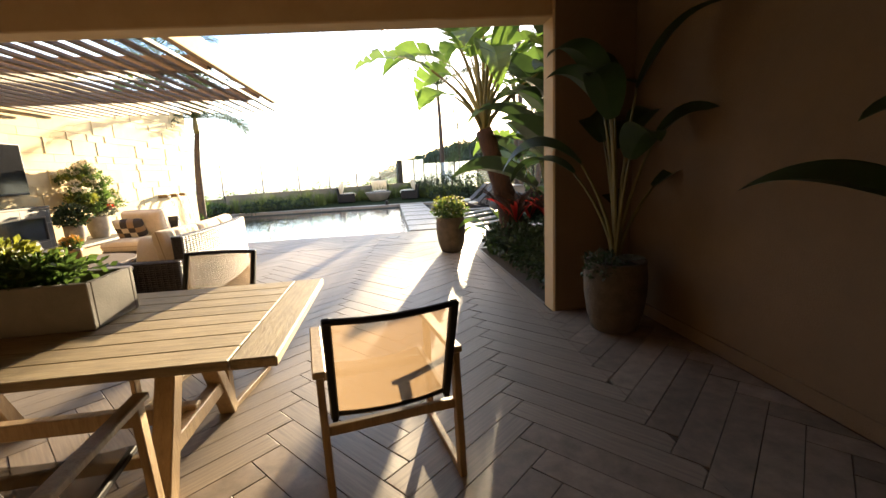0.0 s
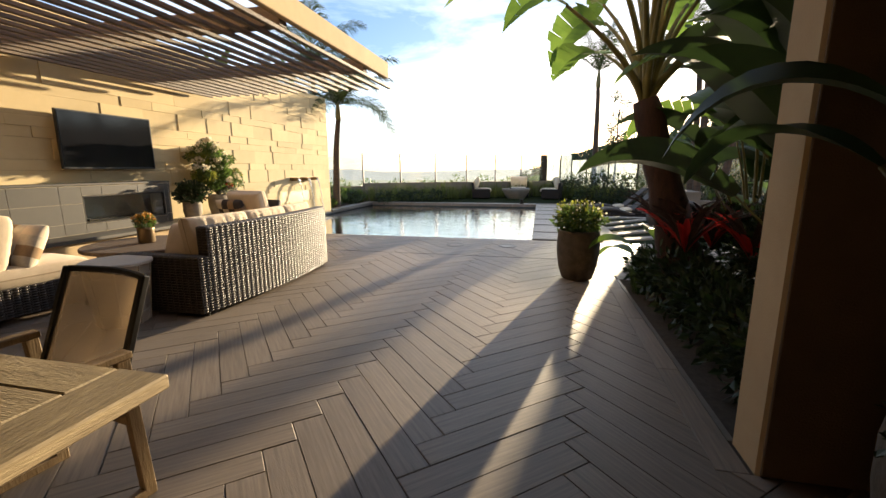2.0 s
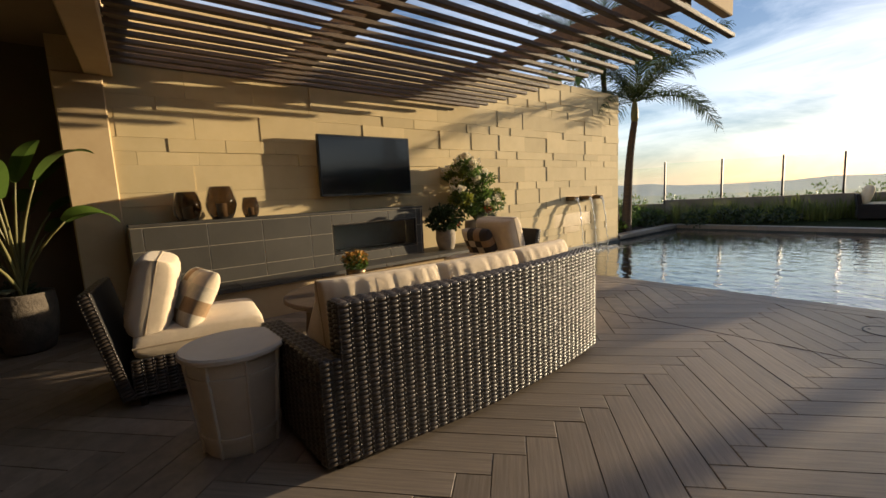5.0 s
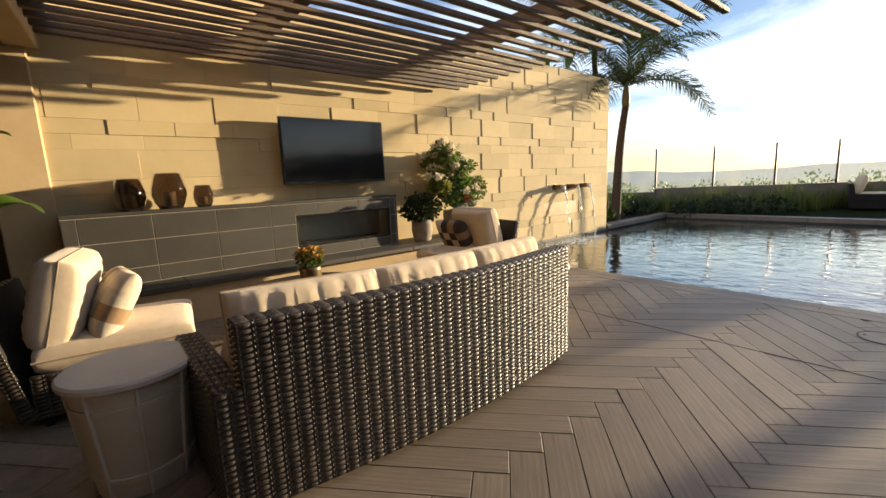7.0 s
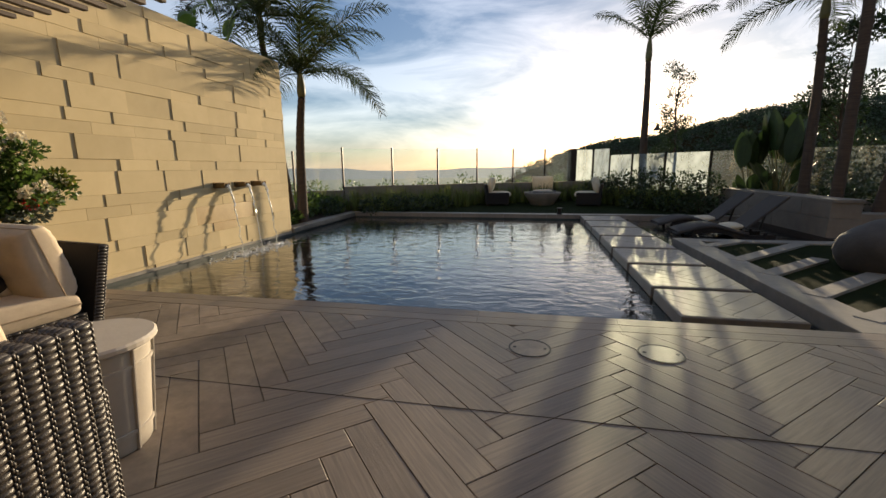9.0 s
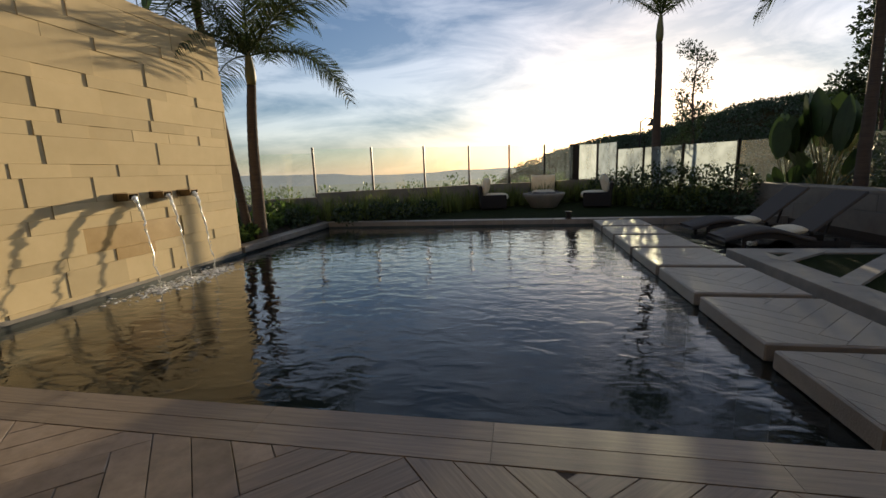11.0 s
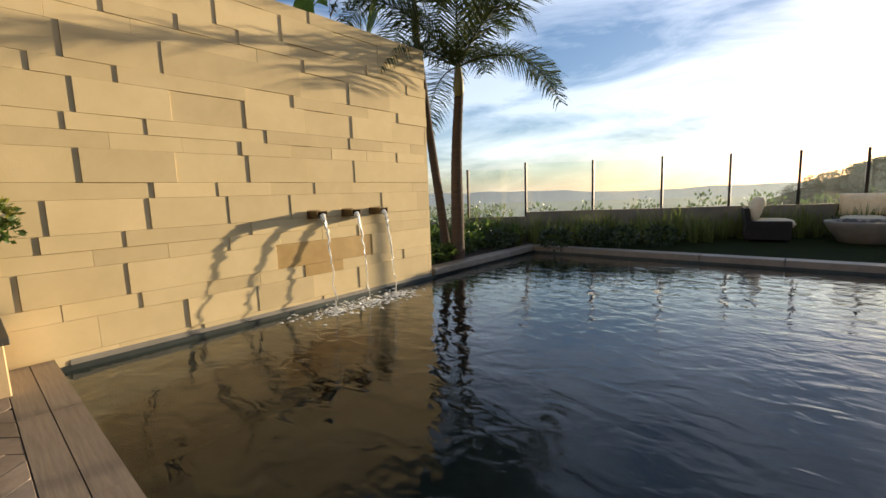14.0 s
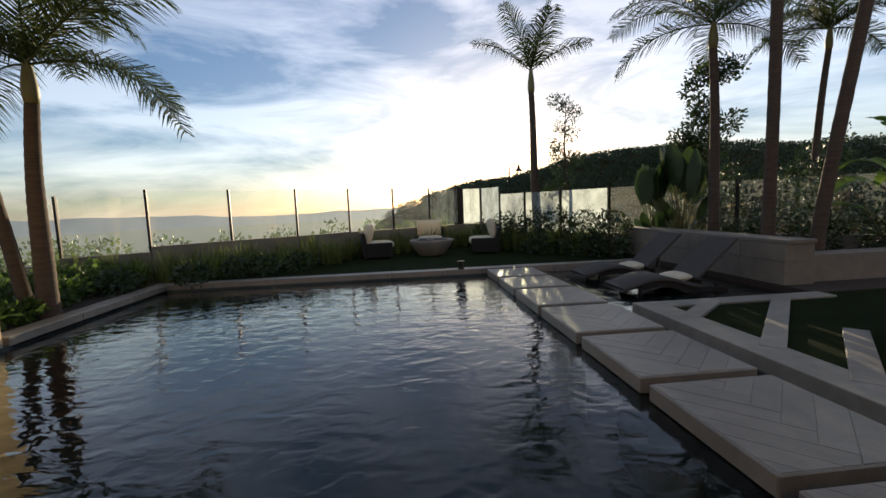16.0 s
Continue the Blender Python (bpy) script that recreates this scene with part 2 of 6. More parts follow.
# Far ground: the haze of distance is put into these pale colours.
M_VALLEY = mat("valley_painted_haze", (0.20, 0.23, 0.20), (0.13, 0.16, 0.15), 0.95, scale=0.02)
M_RANGE = mat("range_painted_haze", (0.17, 0.21, 0.26), (0.14, 0.18, 0.23), 0.95, scale=0.003)
M_CANDLE = mat("candle_wax", (0.75, 0.70, 0.60), None, 0.5, scale=9)


def glass(name, tint, rough, alpha, ior=1.45):
    """A thin pane: mostly clear, with a mirror-like sheen and a little dust."""
    m = bpy.data.materials.new(name)
    m.use_nodes = True
    n, l = m.node_tree.nodes, m.node_tree.links
    n.clear()
    out = n.new("ShaderNodeOutputMaterial")
    tr = n.new("ShaderNodeBsdfTransparent")
    tr.inputs["Color"].default_value = (*tint, 1)
    gl = n.new("ShaderNodeBsdfGlossy")
    gl.inputs["Roughness"].default_value = rough
    fr = n.new("ShaderNodeFresnel")
    fr.inputs["IOR"].default_value = ior
    m1 = n.new("ShaderNodeMixShader")
    l.new(fr.outputs["Fac"], m1.inputs[0])
    l.new(tr.outputs["BSDF"], m1.inputs[1])
    l.new(gl.outputs["BSDF"], m1.inputs[2])
    df = n.new("ShaderNodeBsdfTranslucent")
    df.inputs["Color"].default_value = (0.60, 0.66, 0.70, 1)
    nz = n.new("ShaderNodeTexNoise")
    nz.inputs["Scale"].default_value = 2.5
    nz.inputs["Detail"].default_value = 6
    mr = n.new("ShaderNodeMapRange")
    mr.inputs["From Min"].default_value, mr.inputs["From Max"].default_value = 0.35, 0.75
    mr.inputs["To Min"].default_value, mr.inputs["To Max"].default_value = alpha * 0.6, alpha * 1.4
    l.new(nz.outputs["Fac"], mr.inputs["Value"])
    m2 = n.new("ShaderNodeMixShader")
    l.new(mr.outputs["Result"], m2.inputs[0])
    l.new(m1.outputs["Shader"], m2.inputs[1])
    l.new(df.outputs["BSDF"], m2.inputs[2])
    l.new(m2.outputs["Shader"], out.inputs["Surface"])
    return m


M_GLASS = glass("fence_glass", (0.93, 0.97, 0.95), 0.02, 0.035)
M_GLASS_H = glass("salt_hazed_glass", (0.90, 0.94, 0.90), 0.05, 0.42)
M_SMOKE = glass("smoked_glass", (0.52, 0.46, 0.40), 0.08, 0.05, 1.10)
M_CLEAR = glass("clear_glass", (0.9, 0.93, 0.92), 0.02, 0.03)


def water(name, fall=False):
    m = bpy.data.materials.new(name)
    m.use_nodes = True
    n, l = m.node_tree.nodes, m.node_tree.links
    n.clear()
    out = n.new("ShaderNodeOutputMaterial")
    tr = n.new("ShaderNodeBsdfTransparent")
    tr.inputs["Color"].default_value = (0.55, 0.62, 0.60, 1) if not fall else (0.9, 0.93, 0.93, 1)
    gl = n.new("ShaderNodeBsdfGlossy")
    gl.inputs["Color"].default_value = (1, 1, 1, 1)
    gl.inputs["Roughness"].default_value = 0.015 if not fall else 0.12
    fr = n.new("ShaderNodeFresnel")
    fr.inputs["IOR"].default_value = 1.33
    tc = n.new("ShaderNodeTexCoord")
    mp = n.new("ShaderNodeMapping")
    mp.inputs["Scale"].default_value = (1.15, 1.75, 1.0) if not fall else (6, 6, 1)
    mp.inputs["Rotation"].default_value = (0, 0, 0.08)
    a = n.new("ShaderNodeTexNoise")
    a.inputs["Scale"].default_value = 3.1 if not fall else 12
    a.inputs["Detail"].default_value = 2.2
    a.inputs["Distortion"].default_value = 0.5
    b = n.new("ShaderNodeTexNoise")
    b.inputs["Scale"].default_value = 11 if not fall else 40
    b.inputs["Detail"].default_value = 2
    ad = n.new("ShaderNodeMath")
    ad.operation = "MULTIPLY_ADD"
    ad.inputs[1].default_value = 0.10
    bp = n.new("ShaderNodeBump")
    bp.inputs["Strength"].default_value = 0.5
    bp.inputs["Distance"].default_value = 0.026 if not fall else 0.02
    mx = n.new("ShaderNodeMixShader")
    l.new(tc.outputs["Object"], mp.inputs["Vector"])
    for q in (a, b):
        l.new(mp.outputs["Vector"], q.inputs["Vector"])
    l.new(b.outputs["Fac"], ad.inputs[0])
    l.new(a.outputs["Fac"], ad.inputs[2])
    l.new(ad.outputs["Value"], bp.inputs["Height"])
    l.new(bp.outputs["Normal"], gl.inputs["Normal"])
    l.new(bp.outputs["Normal"], fr.inputs["Normal"])
    l.new(tr.outputs["BSDF"], mx.inputs[1])
    l.new(gl.outputs["BSDF"], mx.inputs[2])
    if fall:
        df = n.new("ShaderNodeBsdfDiffuse")
        df.inputs["Color"].default_value = (0.85, 0.85, 0.82, 1)
        m2 = n.new("ShaderNodeMixShader")
        m2.inputs[0].default_value = 0.35
        l.new(mx.outputs["Shader"], m2.inputs[1])
        l.new(df.outputs["BSDF"], m2.inputs[2])
        mx.inputs[0].default_value = 0.35
        l.new(m2.outputs["Shader"], out.inputs["Surface"])
    else:
        bend = n.new("ShaderNodeMath")
        bend.operation = "POWER"
        bend.inputs[1].default_value = 1.15
        l.new(fr.outputs["Fac"], bend.inputs[0])
        gain = n.new("ShaderNodeMath")
        gain.operation = "MULTIPLY"
        gain.use_clamp = True
        gain.inputs[1].default_value = 1.8
        l.new(bend.outputs["Value"], gain.inputs[0])
        l.new(gain.outputs["Value"], mx.inputs[0])
        l.new(mx.outputs["Shader"], out.inputs["Surface"])
    return m


M_WATER = water("pool_water")
M_FALL = water("falling_water", True)


# ---- building helpers ----
def mesh_of(name, bm, material, smooth=False):
    me = bpy.data.meshes.new(name)
    bm.normal_update()
    bm.to_mesh(me)
    bm.free()
    if material:
        me.materials.append(material)
    if smooth:
        for p in me.polygons:
            p.use_smooth = True
    return me


def part(name, bm, material, parent=None, label="", smooth=False):
    ob = new(name, mesh_of(name, bm, material, smooth))
    if parent is not None:
        ob.parent = parent
    if label:
        ob["label"] = label
    return ob


def thing(name, at, label, category, group="", rz=0.0):
    e = new(name)
    e.empty_display_size = 0.1
    e.matrix_world = pose(*at, 0, 0, rz)
    return tagged(e, label, category, group)


def box(bm, c, s, rot=None, bevel=0.0):
    """A box of size s round c, turned by the matrix rot, with chamfered edges."""
    r = bmesh.ops.create_cube(bm, size=1.0)
    vs = r["verts"]
    m = Matrix.Translation(c) @ (rot.to_4x4() if rot else Matrix()) @ Matrix.Diagonal((*s, 1))
    bmesh.ops.transform(bm, matrix=m, verts=vs)
    if bevel:
        es = list({e for v in vs for e in v.link_edges})
        bmesh.ops.bevel(bm, geom=es, offset=bevel, segments=1, affect="EDGES", clamp_overlap=True)
    return bm


def beam(bm, a, b, w, h, bevel=0.0):
    """A bar from a to b, w wide and h high."""
    a, b = Vector(a), Vector(b)
    d = b - a
    q = d.to_track_quat("X", "Z").to_matrix()
    return box(bm, (a + b) / 2, (d.length, w, h), q, bevel)


def lathe(bm, profile, segs=28, at=(0, 0, 0), squash=1.0):
    """Turns a profile of (radius, height) round the upright axis."""
    rings = []
    for r, z in profile:
        if r < 1e-5:
            rings.append([bm.verts.new((at[0], at[1], at[2] + z))])
        else:
            rings.append([bm.verts.new((at[0] + r * math.cos(2 * math.pi * k / segs), at[1] + squash * r * math.sin(2 * math.pi * k / segs), at[2] + z)) for k in range(segs)])
    for p, q in zip(rings, rings[1:]):
        for k in range(segs):
            k2 = (k + 1) % segs
            if len(p) == 1 and len(q) == 1:
                continue
            if len(p) == 1:
                bm.faces.new((p[0], q[k], q[k2]))
            elif len(q) == 1:
                bm.faces.new((p[k], q[0], p[k2]))
            else:
                bm.faces.new((p[k], q[k], q[k2], p[k2]))
    return bm


def tube(bm, pts, radii, segs=8, cap=True):
    """A round bar along pts with a radius for each."""
    pts = [Vector(p) for p in pts]
    if not hasattr(radii, "__len__"):
        radii = [radii] * len(pts)
    rings = []
    up = Vector((0, 0, 1))
    for i, p in enumerate(pts):
        d = (pts[min(i + 1, len(pts) - 1)] - pts[max(i - 1, 0)]).normalized()
        side = d.cross(up)
        if side.length < 0.05:
            side = d.cross(Vector((1, 0, 0)))
        side.normalize()
        other = side.cross(d).normalized()
        rings.append([bm.verts.new(p + radii[i] * (math.cos(2 * math.pi * k / segs) * side + math.sin(2 * math.pi * k / segs) * other)) for k in range(segs)])
    for p, q in zip(rings, rings[1:]):
        for k in range(segs):
            bm.faces.new((p[k], p[(k + 1) % segs], q[(k + 1) % segs], q[k]))
    if cap:
        bm.faces.new(rings[0][::-1])
        bm.faces.new(rings[-1])
    return bm


def pillow(bm, c, s, rot=None, puff=0.5, n=9, tuft=0.0):
    """A stuffed cushion of size s round c: thick in the middle, thin at the seam."""
    rot = rot or Matrix.Identity(3)
    c = Vector(c)
    sheets = []
    for sign in (1, -1):
        g = []
        for i in range(n):
            row = []
            for j in range(n):
                u, v = math.sin(math.pi * (i / (n - 1) - 0.5)), math.sin(math.pi * (j / (n - 1) - 0.5))
                f = (max(0.0, 1 - abs(u) ** 4) * max(0.0, 1 - abs(v) ** 4)) ** puff
                f = f - tuft * math.sin(4.5 * math.pi * v + 1.2 * u + math.sin(7 * v)) ** 2 * f
                p = Vector((u * s[0] / 2, v * s[1] / 2, sign * (0.5 * s[2] * f + 0.004)))
                row.append(bm.verts.new(c + rot @ p))
            g.append(row)
        sheets.append(g)
        for i in range(n - 1):
            for j in range(n - 1):
                q = (g[i][j], g[i + 1][j], g[i + 1][j + 1], g[i][j + 1])
                bm.faces.new(q if sign > 0 else q[::-1])
    a, b = sheets
    ring = [(i, 0) for i in range(n)] + [(n - 1, j) for j in range(1, n)] + [(i, n - 1) for i in range(n - 2, -1, -1)] + [(0, j) for j in range(n - 2, 0, -1)]
    for k, (i, j) in enumerate(ring):
        i2, j2 = ring[(k + 1) % len(ring)]
        bm.faces.new((a[i][j], b[i][j], b[i2][j2], a[i2][j2]))
    return bm


def RX(a): return Matrix.Rotation(radians(a), 3, "X")
def RY(a): return Matrix.Rotation(radians(a), 3, "Y")
def RZ(a): return Matrix.Rotation(radians(a), 3, "Z")


def slab(name, x0, x1, y0, y1, z0, z1, material, label, category, bevel=0.0, kind="structure", parent=None):
    bm = bmesh.new()
    box(bm, ((x0 + x1) / 2, (y0 + y1) / 2, (z0 + z1) / 2), (x1 - x0, y1 - y0, z1 - z0), None, bevel)
    ob = part(name, bm, material, parent)
    return tagged(ob, label, category, "", kind) if parent is None else ob


# ---- setting: ground, pool, terrace ----
POOL_X0, POOL_X1, POOL_Y0, POOL_Y1 = -7.0, 0.84, 8.95, 17.2
WATER_Z = -0.13
BED_X, BED_Y = 0.66, 6.26


HILL = ((-180, -60), (-8, -9), (-4, -2.2), (0, -0.5), (5, 1.2), (10, 2.5), (16, 3.0), (20, 3.7), (25, 5.0), (31, 5.3), (38, 5.2), (46, 4.2), (60, 3.6), (100, 2.5), (135, -9), (180, -60))


def hill_height(ad, r, x, y):
    """The ground's height: it falls to a valley, and a scrub hill with a sloping crest rises round to one side."""
    fall = min(1.0, max(0.0, (r - 24) / 260.0))
    z = -0.35 - 46 * fall ** 0.8 if r > 24 else -0.35
    for (a0, e0), (a1, e1) in zip(HILL, HILL[1:]):
        if a0 <= ad <= a1:
            el = e0 + (e1 - e0) * (ad - a0) / (a1 - a0)
    crest = 1.3 + 190 * math.tan(radians(max(-12.0, el)))
    lift = max(0.0, crest + 32.5 + 1.5 * noise.noise((x * 0.03, y * 0.03, 3)))
    return z + lift * math.exp(-((r - 190) / 80.0) ** 2)


def ground_sheet():
    """One sheet from the garden to the horizon: a valley ahead, a scrub hill to the right, a far range."""
    bm = bmesh.new()
    cx, cy = -2.0, 12.0
    rad = [15, 20, 26, 32, 42, 55, 75, 100, 130, 160, 200, 260, 350, 500, 800, 1300, 2000, 2800, 3600, 4400]
    na = 220
    rows = []
    for r in rad:
        row = []
        for k in range(na):
            a = 2 * math.pi * k / na              # clockwise from +y
            x, y = cx + r * math.sin(a), cy + r * math.cos(a)
            ad = math.degrees(a)
            if ad > 180:
                ad -= 360
            z = hill_height(ad, r, x, y)
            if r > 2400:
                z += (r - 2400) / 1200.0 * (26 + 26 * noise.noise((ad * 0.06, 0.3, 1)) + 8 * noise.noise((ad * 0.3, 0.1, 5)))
            z += 0.004 * min(r, 600) * noise.noise((x * 0.013, y * 0.013, 7))
            row.append(bm.verts.new((x, y, z)))
        rows.append(row)
    for i in range(len(rad) - 1):
        for k in range(na):
            f = bm.faces.new((rows[i][k], rows[i + 1][k], rows[i + 1][(k + 1) % na], rows[i][(k + 1) % na]))
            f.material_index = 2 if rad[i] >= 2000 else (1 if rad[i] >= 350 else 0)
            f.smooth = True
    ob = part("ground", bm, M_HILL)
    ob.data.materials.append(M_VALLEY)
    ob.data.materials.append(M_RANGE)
    return tagged(ob, "scrub slope falling to a valley and hills tinted with painted haze", "ground", "", "structure")


ground_sheet()


# garden floor round the pool, a sheet with the pool cut out of it
def garden(name, x0, x1, y0, y1, z, material, label, kind_of):
    return slab(name, x0, x1, y0, y1, z - 0.3, z, material, label, kind_of)


garden("ground_bed_left", -16.0, -7.35, 13.75, 26.0, -0.02, M_SOIL, "dark mulched planting bed beside the pool", "planting bed")
garden("lawn_far", -7.35, 14.0, 17.5, 26.0, 0.0, M_LAWN, "clipped green lawn beyond the pool, shade put into its colour", "lawn")
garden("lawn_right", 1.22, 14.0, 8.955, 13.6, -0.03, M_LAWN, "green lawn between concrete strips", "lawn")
garden("ground_bed_right", 3.6, 14.0, 13.6, 17.5, -0.02, M_SOIL, "planting soil behind the low garden wall", "planting bed")
garden("ground_bed_house", BED_X, 8.0, 3.1, BED_Y, -0.03, M_SOIL, "dark mulched bed along the house wall", "planting bed")
garden("ground_behind_wall", -16.0, -7.5, -6.0, 13.75, -0.02, M_SOIL, "planting soil behind the stone wall", "planting bed")


def basin():
    """The pool shell: floor, four sides and a shallow shelf for the loungers."""
    bm = bmesh.new()
    d = -1.3
    box(bm, ((POOL_X0 + POOL_X1) / 2, (POOL_Y0 + POOL_Y1) / 2, d - 0.1), (POOL_X1 - POOL_X0 + 0.4, POOL_Y1 - POOL_Y0 + 0.4, 0.2))
    for x, top in ((POOL_X0 - 0.1, -0.09), (POOL_X1 + 0.1, -0.175)):
        box(bm, (x, (POOL_Y0 + POOL_Y1) / 2, (d + top) / 2), (0.2, POOL_Y1 - POOL_Y0 + 0.4, top - d))
    for y in (POOL_Y0 - 0.1, POOL_Y1 + 0.1):
        box(bm, ((POOL_X0 + POOL_X1) / 2, y, d / 2 - 0.04), (POOL_X1 - POOL_X0, 0.2, -d - 0.1))
    ob = part("pool_shell", bm, M_POOL)
    tagged(ob, "dark pebble-plastered swimming pool basin", "pool", "", "structure")
    bm = bmesh.new()
    box(bm, (2.2, 15.4, -0.32), (2.74, 3.6, 0.3))
    tagged(part("pool_shelf", bm, M_POOL), "shallow dark shelf of the pool under the loungers", "pool", "", "structure")
    bm = bmesh.new()
    box(bm, ((POOL_X0 + POOL_X1) / 2, (POOL_Y0 + POOL_Y1) / 2, WATER_Z - 0.001), (POOL_X1 - POOL_X0 - 0.02, POOL_Y1 - POOL_Y0 - 0.02, 0.002))
    for f in [f for f in bm.faces if f.normal.z < 0.5]:
        bm.faces.remove(f)
    ob = part("water", bm, M_WATER)
    tagged(ob, "dark rippled pool water mirroring the evening sky", "water", "", "structure")
    ob.visible_shadow = False
    bm = bmesh.new()
    vs = [bm.verts.new(p) for p in ((0.831, 13.6, WATER_Z), (3.6, 13.6, WATER_Z), (3.6, 17.18, WATER_Z), (0.831, 17.18, WATER_Z))]
    bm.faces.new(vs)
    ob = part("water_shelf", bm, M_WATER)
    tagged(ob, "thin sheet of water over the shelf", "water", "", "structure")
    ob.visible_shadow = False


basin()

# coping stones along the far and left sides, and the long concrete strip
coping_rng = random.Random(4)
COP = tagged(new("coping"), "pale stone coping round the pool", "coping", "", "structure")


def coping_run(a, b, w, along):
    p = a
    while p < b - 0.05:
        q = min(b, p + 1.2)
        bm = bmesh.new()
        if along == "x":
            box(bm, ((p + q) / 2, w, -0.055 + coping_rng.uniform(-.002, .002)), (q - p - 0.006, 0.30, 0.15), None, 0.008)
        else:
            box(bm, (w, (p + q) / 2, -0.055 + coping_rng.uniform(-.002, .002)), (0.30, q - p - 0.006, 0.15), None, 0.008)
        part("coping_stone", bm, M_COPING, COP)
        p = q


coping_run(-7.3, 3.6, POOL_Y1 + 0.15, "x")
coping_run(13.75, POOL_Y1, POOL_X0 - 0.15, "y")
slab("concrete_strip", 0.845, 1.22, 8.953, 13.6, -0.16, 0.0, M_CONC, "long pale concrete strip beside the stepping pads", "paving", 0.006)
slab("concrete_strip_end", 1.22, 3.6, 13.32, 13.6, -0.16, -0.003, M_CONC, "pale concrete strip at the head of the lawn", "paving", 0.006)
for p0, p1 in (((1.1, 12.8), (1.95, 13.5)), ((1.1, 11.7), (2.85, 13.4)), ((1.1, 10.9), (2.3, 12.0)), ((1.1, 10.0), (3.3, 11.9)), ((1.1, 9.3), (2.6, 10.3))):
    bm = bmesh.new()
    beam(bm, (*p0, -0.02), (*p1, -0.02), 0.2, 0.05, 0.004)
    tagged(part("concrete_band", bm, M_CONC), "narrow pale concrete band set into the lawn", "paving", "bands in the lawn", "structure")


# low retaining wall and the fence line
def low_wall():
    w = tagged(new("low_garden_wall"), "low plastered garden wall behind the loungers", "wall", "", "structure")
    y = 14.12
    r = random.Random(8)
    while y < 18.7:
        y2 = min(18.8, y + r.uniform(0.8, 1.1))
        for z0, z1 in ((-0.1, 0.33), (0.335, 0.62)):
            bm = bmesh.new()
            box(bm, (3.86, (y + y2) / 2, (z0 + z1) / 2), (0.5 + r.uniform(-.012, .012), y2 - y - 0.006, z1 - z0), None, 0.006)
            part("wall_block", bm, M_WALLCAP, w)
        y = y2
    bm = bmesh.new()
    box(bm, (3.86, 16.44, 0.65), (0.51, 4.69, 0.06), None, 0.006)
    part("wall_cap", bm, M_WALLCAP, w)
    bm = bmesh.new()
    box(bm, (9.0, 14.45, 0.13), (9.7, 0.4, 0.56), None, 0.01)
    tagged(part("low_side_wall", bm, M_WALLCAP), "lower plastered garden wall running off sideways", "wall", "", "structure")


low_wall()

FENCE = [(-12.6, 16.6), (-10.9, 17.2), (-9.3, 17.75), (-7.87, 18.36), (-6.5, 19.4), (-5.05, 20.15), (-3.75, 21.1), (-2.45, 21.75), (-1.25, 22.5), (-0.15, 23.2),
         (0.67, 23.26), (1.15, 22.4), (1.75, 21.5), (2.55, 20.5), (3.5, 19.4), (5.6, 17.4), (8.0, 15.4), (11.0, 13.4), (14.0, 12.0)]
FENCE_TOP, FENCE_BASE = 2.02, 0.74


def fence():
    f = thing("glass_fence", (0, 0, 0), "clear glass panel fence with slim dark posts on a low wall", "fence")
    for i, (x, y) in enumerate(FENCE):
        low = -0.25 if i < 2 or i > 10 else (-0.12 if i == 2 else 0.0)
        bm = bmesh.new()
        wide = 0.34 if i == 9 else 0.055
        box(bm, (x, y, (FENCE_TOP + low + FENCE_BASE - 0.3) / 2), (wide, 0.055, FENCE_TOP + low - FENCE_BASE + 0.3), None, 0.004)
        part("post", bm, M_BLACK, f)
        if i + 1 < len(FENCE):
            x2, y2 = FENCE[i + 1]
            d = Vector((x2 - x, y2 - y, 0))
            a = Vector((x, y, 0)) + d.normalized() * 0.05
            b = Vector((x2, y2, 0)) - d.normalized() * 0.05
            bm = bmesh.new()
            beam(bm, (a.x, a.y, (FENCE_TOP + FENCE_BASE) / 2 + low - 0.01), (b.x, b.y, (FENCE_TOP + FENCE_BASE) / 2 + low - 0.01), 0.012, FENCE_TOP - FENCE_BASE - 0.06)
            g = part("glass_panel", bm, M_GLASS_H if 8 < i < 14 else M_GLASS, f, "hazed glass panel" if 8 < i < 14 else "")
            g.visible_shadow = 8 < i < 14
            bm = bmesh.new()
            beam(bm, (x, y, FENCE_BASE / 2 + low / 2 - 0.2), (x2, y2, FENCE_BASE / 2 + low / 2 - 0.2), 0.2, FENCE_BASE + low + 0.4, 0.008)
            w = part("fence_wall", bm, M_WALLCAP)
            tagged(w, "low plastered wall under the glass fence", "wall", "walls under the fence", "structure")


fence()


# ---- setting: the stone feature wall ----
WALL_Y0, WALL_Y1, WALL_H = 3.1, 13.7, 3.53
UNIT = 0.1472
